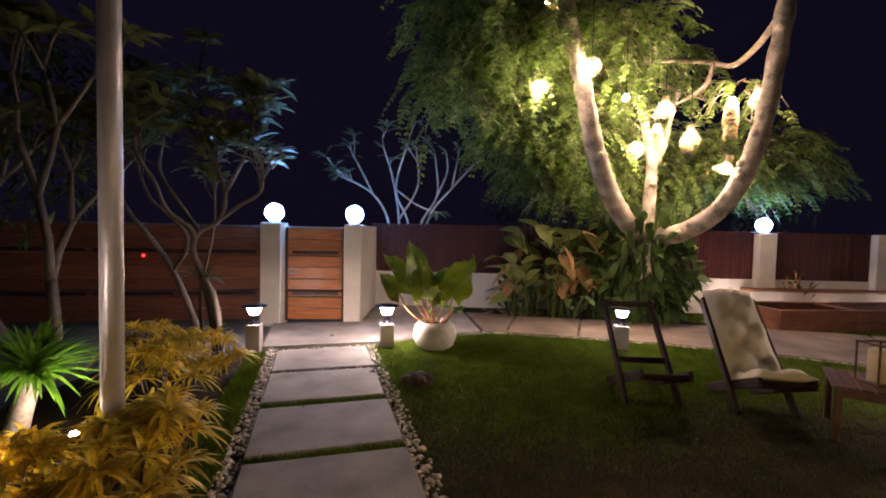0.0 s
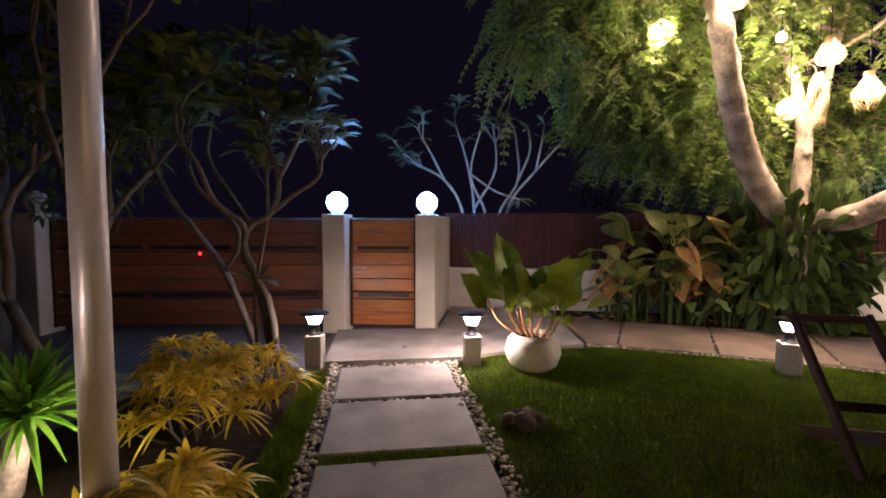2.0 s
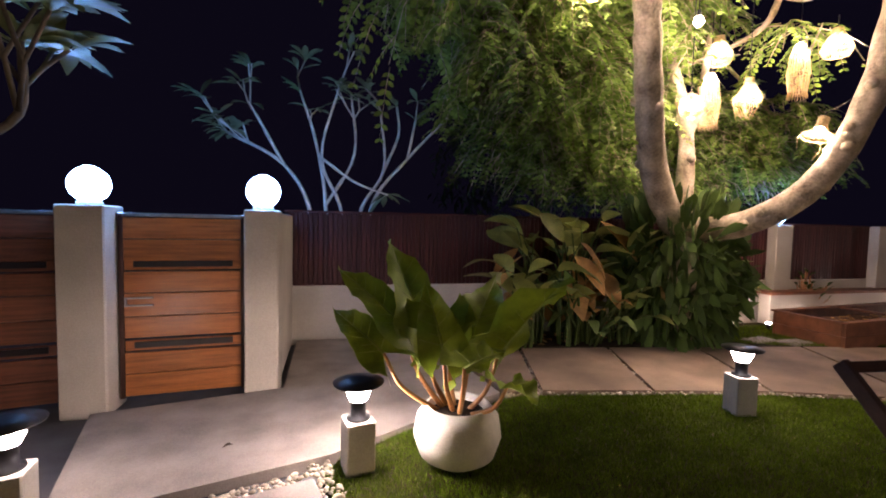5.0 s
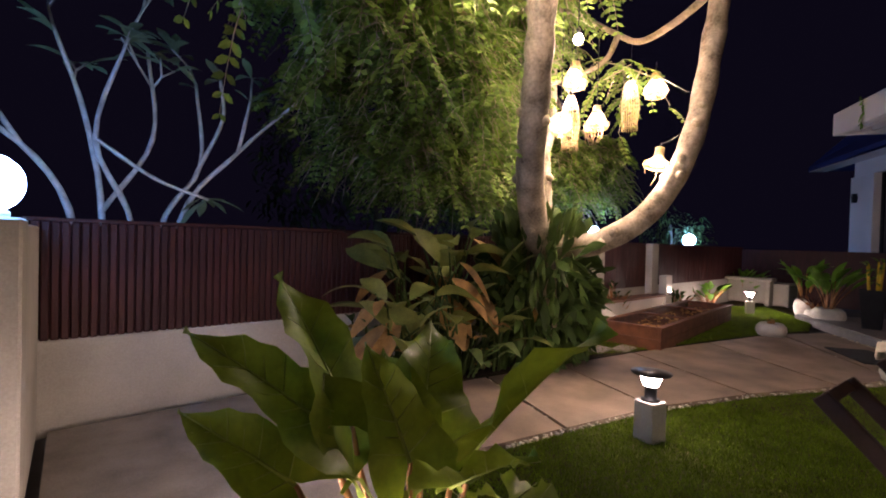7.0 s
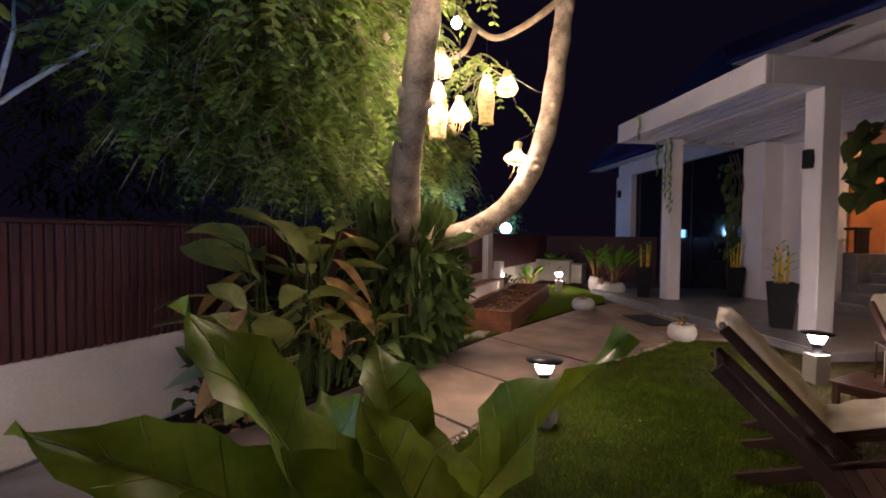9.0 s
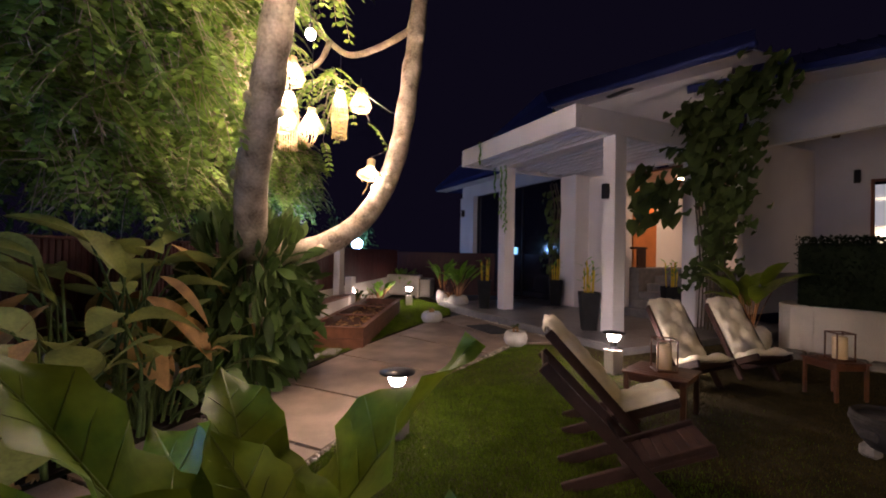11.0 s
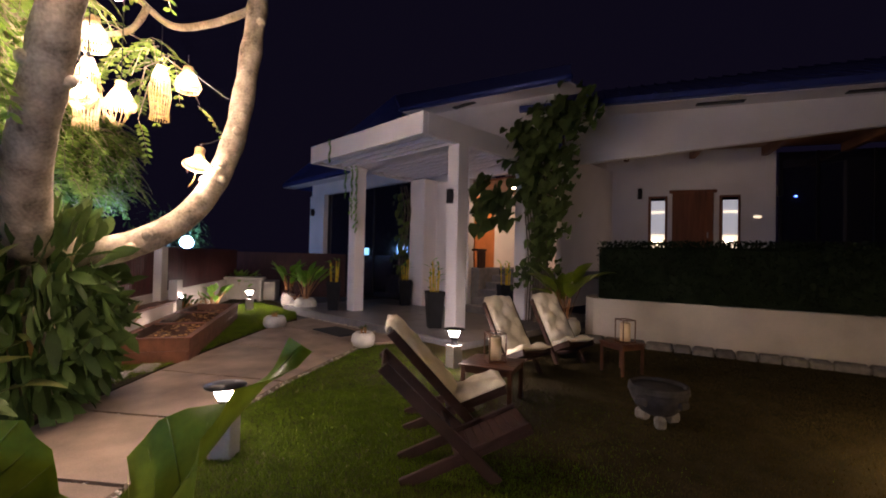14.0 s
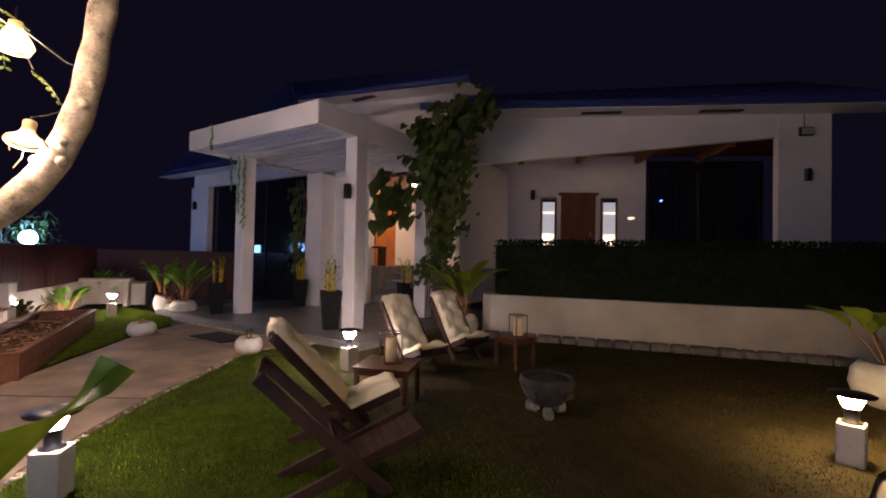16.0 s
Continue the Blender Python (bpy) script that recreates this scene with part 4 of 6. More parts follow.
def yellow_shrub(x, y, r, h, n):
    t = thing("yellow_shrub", "yellow-leaved strappy shrub beside the path", "shrub", "yellow shrubs", Matrix.Translation((x, y, 0)))
    g, st = Geo(), Geo()
    for i in range(n):
        a, k = q.uniform(0, 2 * math.pi), math.sqrt(q.random())
        p = Vector((r * k * math.cos(a), r * k * math.sin(a), h * (1 - 0.65 * k * k) * q.uniform(0.8, 1.1)))
        st.tube([(p.x * 0.4, p.y * 0.4, -0.02), (p.x * 0.9, p.y * 0.9, p.z * 0.6), p], 0.008, 5)
        rosette(g, p, 34, 0.25, 0.028, 0.9, 0.8, q)
    part("stem", st, M_BARK2, t)
    part("foliage", g, M_YELLOW, t)


for a in ((-2.40, 4.28, 0.40, 0.50, 18), (-2.80, 4.15, 0.4, 0.5, 16), (-2.45, 3.75, 0.35, 0.42, 10), (-1.75, 2.60, 0.38, 0.42, 20), (-1.60, 2.08, 0.36, 0.36, 20), (-2.15, 2.15, 0.36, 0.34, 12), (-2.0, 1.6, 0.4, 0.4, 12)):
    yellow_shrub(*a)
yu = thing("yucca", "uplit green spiky yucca on a short trunk", "yucca", at=Matrix.Translation((-2.95, 2.98, 0)))
part("trunk", Geo().tube(smooth_path([(0, 0, -0.03), (0.07, 0, 0.22), (0.15, 0.0, 0.44)], 5), taper(11, 0.075, 0.055), 14), M_BARK, yu)
g = Geo()
rosette(g, Vector((0.15, 0.0, 0.44)), 200, 0.56, 0.034, 1.3, 0.45, q)
part("foliage", g, M_SPIKE, yu)


def uplight(x, y, z=0.0, lens=None):
    t = thing("garden_spot", "small lit ground spot lamp", "lamp", "ground spots", Matrix.Translation((x, y, z)))
    part("housing", Geo().lathe([(0.03, -0.02), (0.03, 0.05), (0.045, 0.06), (0.045, 0.09)], 14), M_BLACK, t)
    part("lens", Geo().lathe([(0.012, 0.091), (0.036, 0.092), (0.03, 0.1), (0.01, 0.104)], 14), lens or M_SPOT, t, "glowing lens")


uplight(-2.42, 2.86)
uplight(5.54, 8.04)
# Helper spot, added only to brighten the far bush.
uplight(11.05, 8.0, lens=M_SPOT_DIM)
uplight(-2.42, 1.95)

# ---- frangipani trees ----
def fork(g, tips, p, d, r, L, depth, q, spread, rise):
    """Grows a forking limb; gathers the twig ends."""
    bend = Vector((q.uniform(-0.25, 0.25), q.uniform(-0.25, 0.25), q.uniform(0.0, 0.3)))
    mid = p + d * L * 0.5
    d2 = (d + bend).normalized()
    e = mid + d2 * L * 0.5
    g.tube([p, p + d * L * 0.25, mid, e], [r, r * 0.93, r * 0.87, r * 0.8], 8 if r > 0.02 else 6)
    if depth == 0:
        tips.append((e, d2))
        return
    a0 = q.uniform(0, 6.28)
    for k in range(2 if q.random() < 0.6 else 3):
        a = a0 + k * 2.2 + q.uniform(-0.4, 0.4)
        nd = (d2 + Vector((math.cos(a) * spread, math.sin(a) * spread, rise))).normalized()
        fork(g, tips, e, nd, r * 0.72, L * q.uniform(0.7, 0.95), depth - 1, q, spread, rise)


def frangipani(name, label, x, y, stems, depth, r, L, leaf_mat, bark, nleaf, leaf_len, seed, spread=0.75, rise=0.25):
    t = thing(name, label, "tree", at=Matrix.Translation((x, y, 0)))
    q = random.Random(seed)
    g, lv, tips = Geo(), Geo(), []
    for sp, sd in stems:
        fork(g, tips, Vector(sp), Vector(sd).normalized(), r, L, depth, q, spread, rise)
    for p, d in tips:
        for i in range(q.randint(*nleaf)):
            a = q.uniform(0, 6.28)
            dd = d * 0.5 + Vector((math.cos(a), math.sin(a), q.uniform(-0.1, 0.6)))
            lv.leaf(p - d * q.uniform(0, 0.06), dd, leaf_len * q.uniform(0.7, 1.2), leaf_len * 0.28, q.uniform(0.15, 0.5), n=4, fold=0.2, blunt=0.6)
    part("trunk", g, bark, t)
    part("foliage", lv, leaf_mat, t)
    return t


def grown_frangipani(label, limbs, seed, r0, leaf_mat, bark, nleaf, leaf_len, crown):
    """A frangipani from its main limbs: each forks into short twigs that end in tufts of leaves."""
    t = thing("frangipani_tree", label, "tree")
    q = random.Random(seed)
    lv, tips = Geo(), []
    for k, (pts, ra, rb, twigs) in enumerate(limbs):
        p = smooth_path(pts, 5)
        g = Geo().tube(p, [r * (1 + 0.10 * math.sin(i * 2.3 + k)) for i, r in enumerate(taper(len(p), ra * r0, rb * r0))], 8)
        tips.append((p[-1], (p[-1] - p[-2]).normalized()))
        for _ in range(twigs):
            i = q.randint(int(len(p) * crown), len(p) - 1)
            a = q.uniform(0, 6.28)
            d = ((p[i] - p[i - 1]).normalized() + Vector((math.cos(a) * 0.8, math.sin(a) * 0.8, q.uniform(-0.1, 0.5)))).normalized()
            L = q.uniform(0.22, 0.5)
            e = p[i] + d * L * 0.5
            for f in range(2):
                d2 = (d + Vector((q.uniform(-0.7, 0.7), q.uniform(-0.7, 0.7), q.uniform(0.0, 0.6)))).normalized()
                g.tube([p[i], p[i] + d * L * 0.25, e, e + d2 * L * 0.6], [rb * r0 * 0.8, rb * r0 * 0.75, rb * r0 * 0.68, rb * r0 * 0.55], 6)
                tips.append((e + d2 * L * 0.6, d2))
        part("trunk" if ra > 0.9 else "limb", g, bark, t)
    for p, d in tips:
        for i in range(q.randint(*nleaf)):
            a = q.uniform(0, 6.28)
            dd = d * 0.6 + Vector((math.cos(a), math.sin(a), q.uniform(-0.25, 0.5)))
            lv.leaf(p - d * q.uniform(0, 0.07), dd, leaf_len * q.uniform(0.65, 1.15), leaf_len * 0.27, q.uniform(0.1, 0.55), n=5, fold=0.25, blunt=0.6)
    part("foliage", lv, leaf_mat, t)
    return t


grown_frangipani("leafy frangipani tree with forked grey limbs by the gate", (
    ([(-2.70, 5.32, -0.05), (-2.76, 5.3, 0.57), (-2.92, 5.3, 0.91), (-3.0, 5.25, 1.21), (-2.92, 5.25, 1.42), (-2.72, 5.3, 1.55), (-2.64, 5.3, 1.89), (-2.83, 5.35, 2.4), (-2.98, 5.4, 2.87), (-3.05, 5.45, 3.35)], 1.0, 0.36, 9),
    ([(-2.78, 5.36, -0.05), (-2.84, 5.33, 0.5), (-2.93, 5.3, 0.88)], 0.85, 0.7, 0),
    ([(-3.0, 5.25, 1.21), (-2.97, 5.2, 1.42), (-3.21, 5.1, 1.66), (-3.3, 5.0, 1.99), (-3.43, 4.9, 2.3), (-3.45, 4.95, 2.7)], 0.7, 0.34, 7),
    ([(-2.72, 5.3, 1.55), (-2.51, 5.35, 1.73), (-2.25, 5.4, 1.93), (-2.29, 5.5, 2.31)], 0.6, 0.34, 5),
    ([(-2.64, 5.3, 1.89), (-2.48, 5.4, 2.29), (-2.39, 5.5, 2.75), (-2.43, 5.5, 3.15)], 0.6, 0.34, 7),
    ([(-2.92, 5.25, 1.42), (-3.2, 5.35, 1.72), (-3.56, 5.5, 2.17), (-3.58, 5.6, 2.69), (-3.84, 5.6, 3.2)], 0.7, 0.34, 8),
    ([(-3.02, 5.5, -0.05), (-3.16, 5.5, 0.4), (-3.34, 5.42, 0.92), (-3.52, 5.3, 1.3), (-3.74, 5.2, 1.65), (-3.9, 5.1, 2.1), (-4.0, 5.0, 2.7)], 0.95, 0.34, 8),
    ([(-3.34, 5.42, 0.92), (-3.16, 5.4, 1.2), (-3.22, 5.4, 1.46), (-3.66, 5.45, 1.84), (-3.86, 5.5, 2.4), (-3.9, 5.5, 3.0)], 0.6, 0.34, 8),
    ([(-2.95, 5.38, -0.05), (-2.96, 5.35, 0.59), (-2.89, 5.3, 0.91), (-2.78, 5.32, 1.5), (-2.80, 5.4, 2.2), (-2.6, 5.5, 2.7)], 0.5, 0.3, 6)), 8, 0.046, M_LEAFP, M_BARK2, (8, 12), 0.33, 0.68)
frangipani("frangipani_tree", "dark leafy frangipani tree beside the driveway", -3.9, 4.4,
           (((0, 0, -0.05), (-0.1, 0.1, 1)), ((-0.15, -0.1, -0.05), (-0.5, -0.2, 1))), 4, 0.062, 0.95, M_LEAFP, M_BARK2, (11, 15), 0.36, 9, 0.52, 0.36)
grown_frangipani("almost bare frangipani tree lit by the globe lamp", (
    ([(-1.05, 9.0, -0.05), (-1.10, 9.0, 1.5), (-1.45, 8.95, 2.2), (-2.1, 8.9, 2.55)], 1.0, 0.5, 4),
    ([(-1.45, 8.95, 2.2), (-1.75, 9.1, 2.75), (-1.9, 9.1, 3.0)], 0.7, 0.5, 2),
    ([(-0.95, 9.05, -0.05), (-0.92, 9.05, 1.6), (-1.05, 9.0, 2.5), (-1.25, 8.95, 3.15)], 0.95, 0.45, 2),
    ([(-0.92, 9.05, 1.7), (-0.55, 9.1, 2.4), (-0.6, 9.1, 3.2)], 0.7, 0.45, 2),
    ([(-0.75, 8.95, -0.05), (-0.70, 8.95, 1.5), (-0.98, 8.9, 2.3), (-0.75, 8.85, 3.25)], 0.9, 0.45, 1),
    ([(-0.55, 9.05, -0.05), (-0.50, 9.05, 1.5), (-0.15, 9.1, 2.2), (-0.2, 9.1, 3.0)], 0.95, 0.45, 1),
    ([(-0.15, 9.1, 2.2), (0.05, 9.1, 2.7), (0.02, 9.1, 3.1)], 0.65, 0.45, 0),
    ([(-0.45, 8.95, -0.05), (-0.35, 8.95, 1.6), (0.15, 8.9, 2.35), (0.85, 8.85, 3.1)], 0.95, 0.4, 0),
    ([(0.15, 8.9, 2.35), (0.25, 8.85, 2.9)], 0.6, 0.45, 1),
    ([(-0.98, 8.9, 2.3), (-0.55, 8.85, 2.0), (-0.12, 8.85, 1.85)], 0.55, 0.4, 0)), 23, 0.032, M_LEAFG, M_PALEBARK, (2, 7), 0.32, 0.8)

# ---- shrubs under the tree ----
def big_leaf_shrub(x, y, r, h, n, leaf_len, mat_leaf, label, seed, dry=0):
    t = thing("broadleaf_shrub", label, "shrub", "shrubs under the tree", Matrix.Translation((x, y, 0)))
    q = random.Random(seed)
    g, s, dr = Geo(), Geo(), Geo()
    for i in range(n):
        a, k = q.uniform(0, 6.28), q.random() ** 0.6
        z = h * q.uniform(0.12, 0.82)
        p = Vector((r * k * math.cos(a), r * k * math.sin(a), z))
        s.tube(smooth_path([(p.x * 0.35, p.y * 0.35, -0.03), (p.x * 0.6, p.y * 0.6, z * 0.6), p], 3), 0.011, 5)
        d = Vector((math.cos(a) * 0.8, math.sin(a) * 0.8, q.uniform(0.1, 1.5)))
        (dr if q.random() < dry else g).leaf(p, d, leaf_len * q.uniform(0.7, 1.2), leaf_len * (0.36 if leaf_len < 0.7 else 0.24), q.uniform(0.15, 0.8), n=6, fold=0.3, blunt=0.5)
    part("stem", s, M_LEAFD, t)
    part("foliage", g, mat_leaf, t)
    if dr.v:
        part("foliage", dr, M_DRY, t, "dry curled brown leaves")


def paddle_plant(x, y, h, n, seed, label, pale=0, dry=2):
    """Cane-like stems carrying large paddle leaves on stalks, some dry ones hanging."""
    t = thing("paddle_leaf_plant", label, "shrub", "paddle plants under the tree", Matrix.Translation((x, y, 0)))
    q = random.Random(seed)
    s, stalks = Geo(), Geo()
    for i in range(n + dry):
        a = q.uniform(0, 6.28) if i >= pale else math.pi - 0.2
        z = h * (0.22 + 0.70 * (i + 0.5) / n) if i < n else h * q.uniform(0.45, 0.85)
        r = q.uniform(0.05, 0.30)
        root = Vector((0.10 * math.cos(a * 3), 0.10 * math.sin(a * 3), -0.03))
        p = Vector((r * math.cos(a), r * math.sin(a), z))
        stalks.tube(smooth_path([root, (root.x * 1.2, root.y * 1.2, z * 0.55), p], 3), taper(7, 0.018, 0.009), 5)
        L = q.uniform(0.45, 0.68)
        d = Vector((math.cos(a), math.sin(a), q.uniform(0.25, 1.5) if i < n else -0.7))
        if i < pale:
            d, L = Vector((math.cos(a), math.sin(a), 0.42)), 0.8
        lf = Geo().leaf(p, d, L, L * (q.uniform(0.42, 0.58) if i >= pale else 0.26), q.uniform(0.15, 0.6) if i < n else 0.3, up=(q.uniform(-0.5, 0.5), q.uniform(-0.5, 0.5), 1), n=9, fold=q.uniform(0.1, 0.5), blunt=0.5)
        part("leaf", lf, M_DRY if i >= n else (M_LEAFG if i < pale else M_CANNA), t, "dry curled brown leaf" if i >= n else "")
    part("stem", stalks, M_LEAFD, t)


for px0, py0, ph, pn, ps, pp in ((1.62, 7.95, 1.62, 13, 3, 1), (2.02, 7.80, 1.72, 14, 4, 0), (2.40, 8.02, 1.85, 13, 5, 0), (2.72, 7.74, 1.45, 12, 6, 0), (2.15, 8.22, 1.5, 10, 9, 0), (1.40, 7.75, 1.1, 10, 10, 0), (3.0, 7.9, 1.5, 10, 12, 0)):
    paddle_plant(px0, py0, ph, pn, ps, "clump of large green paddle leaves with a pale blue-green one" if pp else "clump of large green paddle leaves, some dry and brown", pp, 3)
big_leaf_shrub(1.25, 8.15, 0.34, 0.8, 22, 0.36, M_LEAFD, "smaller broad-leaved shrub against the wall", 6, 0.2)
big_leaf_shrub(2.3, 7.85, 0.6, 0.9, 46, 0.36, M_LEAFD, "low broad-leaved undergrowth with some dry leaves", 7, 0.25)
pd = thing("climbing_cactus", "dense dark green paddle-leaved climber round the tree trunk", "shrub", at=Matrix.Translation((3.52, 7.66, 0)))
q = random.Random(17)
g, s = Geo(), Geo()
for i in range(1050):
    a = q.uniform(0, 6.28)
    z = q.uniform(0.12, 1.75)
    rr = (0.30 + 0.46 * math.sin(math.pi * min(1, z / 1.9)) ** 0.7) * q.uniform(0.6, 1.1)
    p = Vector((rr * math.cos(a), rr * math.sin(a) * 0.72, z))
    if z > 1.45:
        d = Vector((math.cos(a) * 0.3, math.sin(a) * 0.3, 1))
    else:
        d = Vector((math.cos(a) * 0.45, math.sin(a) * 0.45, q.uniform(-1.3, 0.8)))
    g.leaf(p, d, q.uniform(0.20, 0.38), q.uniform(0.085, 0.13), q.uniform(0, 0.2), up=(q.uniform(-1, 1), q.uniform(-1, 1), 0.4), n=4, fold=0.25, blunt=0.6)
for i in range(14):
    a = i * 0.45
    s.tube([(0.26 * math.cos(a), 0.26 * math.sin(a), -0.03), (0.33 * math.cos(a + 0.3), 0.3 * math.sin(a + 0.3), 0.8), (0.22 * math.cos(a), 0.22 * math.sin(a), 1.6)], 0.02, 6)
part("stem", s, M_CACT, pd)
part("foliage", g, M_CACT, pd)
dr = Geo()
q = random.Random(31)
for i in range(70):
    p = Vector((q.uniform(0.8, 3.4), q.uniform(7.75, 8.35), 0.015))
    a = q.uniform(0, 6.28)
    dr.leaf(p, Vector((math.cos(a), math.sin(a), 0.3)), q.uniform(0.10, 0.22), 0.06, 0.5, n=3, fold=0.6)
solid("fallen_leaves", dr, M_DRY, "dry brown leaves lying on the soil", "leaves", kind="stuff")
solid("soil_patch", Geo().prism([(0.42, 8.46), (0.5, 8.0), (1.34, 7.80), (2.4, 7.62), (3.4, 7.46), (4.1, 7.5), (4.2, 8.46)], -0.04, 0.012), M_SOIL, "dark bare soil at the foot of the wall", "soil", kind="structure")

# ---- raised bed, low lit wall, stepping stones ----
bed = thing("raised_bed", "long low wooden raised bed with dividers and soil", "planter", at=Matrix.Translation((5.40, 6.93, 0)) @ Matrix.Rotation(math.atan2(0.37, 4.24), 4, "Z"))
BL, BW, BH = 4.26, 0.88, 0.33
for yy in (0.02, BW - 0.02):
    for k in range(2):
        part("side_board", Geo().box((BL / 2, yy, 0.08 + 0.165 * k), (BL, 0.04, 0.161), 0.006), M_BED, bed)
    part("cap", Geo().box((BL / 2, yy, BH + 0.012), (BL + 0.04, 0.09, 0.025), 0.006), M_BED, bed)
for xx in (0.02, BL - 0.02):
    for k in range(2):
        part("end_board", Geo().box((xx, BW / 2, 0.08 + 0.165 * k), (0.04, BW - 0.08, 0.161), 0.006), M_BED, bed)
for xx in (0.03, 1.42, 2.84, BL - 0.03):
    part("divider", Geo().box((xx, BW / 2, BH + 0.004), (0.07, BW - 0.06, 0.03), 0.006), M_BED, bed)
part("soil", Geo().box((BL / 2, BW / 2, 0.11), (BL - 0.1, BW - 0.1, 0.2), 0.02), M_BEDSOIL, bed, "dry soil with chips")
q = random.Random(41)
ch = Geo()
for i in range(160):
    ch.box((0, 0, 0), (q.uniform(0.03, 0.08), q.uniform(0.015, 0.03), 0.012), 0.003, Matrix.Translation((q.uniform(0.1, BL - 0.1), q.uniform(0.1, BW - 0.1), 0.22)) @ Matrix.Rotation(q.uniform(0, 3), 4, "Z"))
part("bark_litter", ch, M_DRY, bed, "brown bark chips")
lw = thing("low_step_wall", "low stepped garden wall with lit recesses", "wall", kind="structure")
part("lower", Geo().box((7.3, 8.38, 0.22), (2.9, 0.2, 0.52), 0.01), M_PLASTER, lw)
part("bench_top", Geo().box((7.3, 8.36, 0.505), (3.0, 0.28, 0.05), 0.008), M_BED, lw)
part("upper", Geo().box((8.75, 8.30, 0.45), (0.3, 0.16, 0.95), 0.01), M_PLASTER, lw)
for lx in (6.35, 7.3, 8.35):
    t = thing("wall_spot", "small lit recessed wall lamp", "lamp", "wall spots", Matrix.Translation((lx, 8.22, 0.04)))
    part("housing", Geo().box((0, 0, 0.0), (0.12, 0.06, 0.06), 0.008), M_BLACK, t)
    part("lens", Geo().box((0, 0.012, 0.034), (0.09, 0.03, 0.008), 0.002), M_SPOT_DIM, t, "glowing lens")
t = thing("wall_spot", "small lit lamp washing the white wall", "lamp", "wall spots", Matrix.Translation((8.75, 8.16, 0.55)))
part("housing", Geo().box((0, 0.03, 0), (0.1, 0.06, 0.05), 0.006), M_BLACK, t)
part("lens", Geo().box((0, 0.03, 0.03), (0.08, 0.03, 0.008), 0.002), M_SPOT_DIM, t, "glowing lens")
for sx, sy, rz in ((4.75, 7.52, 0.1), (5.12, 7.34, 0.1)):
    solid("stepping_stone", Geo().box((0, 0, -0.005), (0.42, 0.24, 0.06), 0.02, Matrix.Translation((sx, sy, 0.0)) @ Matrix.Rotation(rz, 4, "Z")), M_SLAB, "small pale stepping stone in the grass", "stone", "stepping stones")

# ---- far planting ----
def leafy(name, label, cat, x, y, z, r, h, n, L, W, m, seed, group="", pot_r=0, pot_h=0, pot_mat=None, rise=1.0):
    """Upright leaves from a pot or the ground."""
    t = round_pot(name, x, y, pot_r, pot_h, label, pot_mat, z, group) if pot_r else thing(name, label, cat, group, Matrix.Translation((x, y, z)))
    if cat:
        t["category"] = cat
    q = random.Random(seed)
    g, s = Geo(), Geo()
    for i in range(n):
        a, k = q.uniform(0, 6.28), q.random()
        b = Vector((0.05 * math.cos(a), 0.05 * math.sin(a), pot_h * 0.8))
        e = Vector((r * k * math.cos(a), r * k * math.sin(a), pot_h + h * q.uniform(0.25, 0.6)))
        s.tube([b, (b + e) / 2 + Vector((0, 0, 0.05)), e], 0.008, 5)
        g.leaf(e, Vector((math.cos(a) * 0.6, math.sin(a) * 0.6, rise * q.uniform(0.4, 1.2))), L * q.uniform(0.7, 1.1), W, q.uniform(0.1, 0.5), n=5, fold=0.3, blunt=0.45)
    part("stem", s, M_STEM, t)
    part("foliage", g, m, t)
    return t


def tall_pot(x, y, label, seed, h=0.72, w=0.36):
    t = thing("tall_pot_plant", label, "plant pot", "tall black pots", Matrix.Translation((x, y, DECK)))
    k = w / 2
    g = Geo()
    g.add([(-k * 0.7, -k * 0.7, 0), (k * 0.7, -k * 0.7, 0), (k * 0.7, k * 0.7, 0), (-k * 0.7, k * 0.7, 0), (-k, -k, h), (k, -k, h), (k, k, h), (-k, k, h), (-k * 0.88, -k * 0.88, h), (k * 0.88, -k * 0.88, h), (k * 0.88, k * 0.88, h), (-k * 0.88, k * 0.88, h), (-k * 0.85, -k * 0.85, h - 0.06), (k * 0.85, -k * 0.85, h - 0.06), (k * 0.85, k * 0.85, h - 0.06), (-k * 0.85, k * 0.85, h - 0.06)],
          [(3, 2, 1, 0), (0, 1, 5, 4), (1, 2, 6, 5), (2, 3, 7, 6), (3, 0, 4, 7), (4, 5, 9, 8), (5, 6, 10, 9), (6, 7, 11, 10), (7, 4, 8, 11), (8, 9, 13, 12), (9, 10, 14, 13), (10, 11, 15, 14), (11, 8, 12, 15), (12, 13, 14, 15)])
    part("pot", g, M_BLACKPOT, t)
    q = random.Random(seed)
    lv = Geo()
    for i in range(7):
        x0, y0, hh = q.uniform(-0.1, 0.1), q.uniform(-0.1, 0.1), q.uniform(0.25, 0.6)
        part("cane", Geo().tube([(x0, y0, h - 0.08), (x0 * 1.3, y0 * 1.3, h + hh)], 0.014, 6), M_YELLOW, t, "yellowish cane")
        for j in range(3):
            a = q.uniform(0, 6.28)
            lv.leaf((x0 * 1.3, y0 * 1.3, h + hh - 0.12 * j), (math.cos(a), math.sin(a), 0.9), q.uniform(0.18, 0.3), 0.05, 0.4, n=4)
    part("foliage", lv, M_SPIKE, t)
    return t


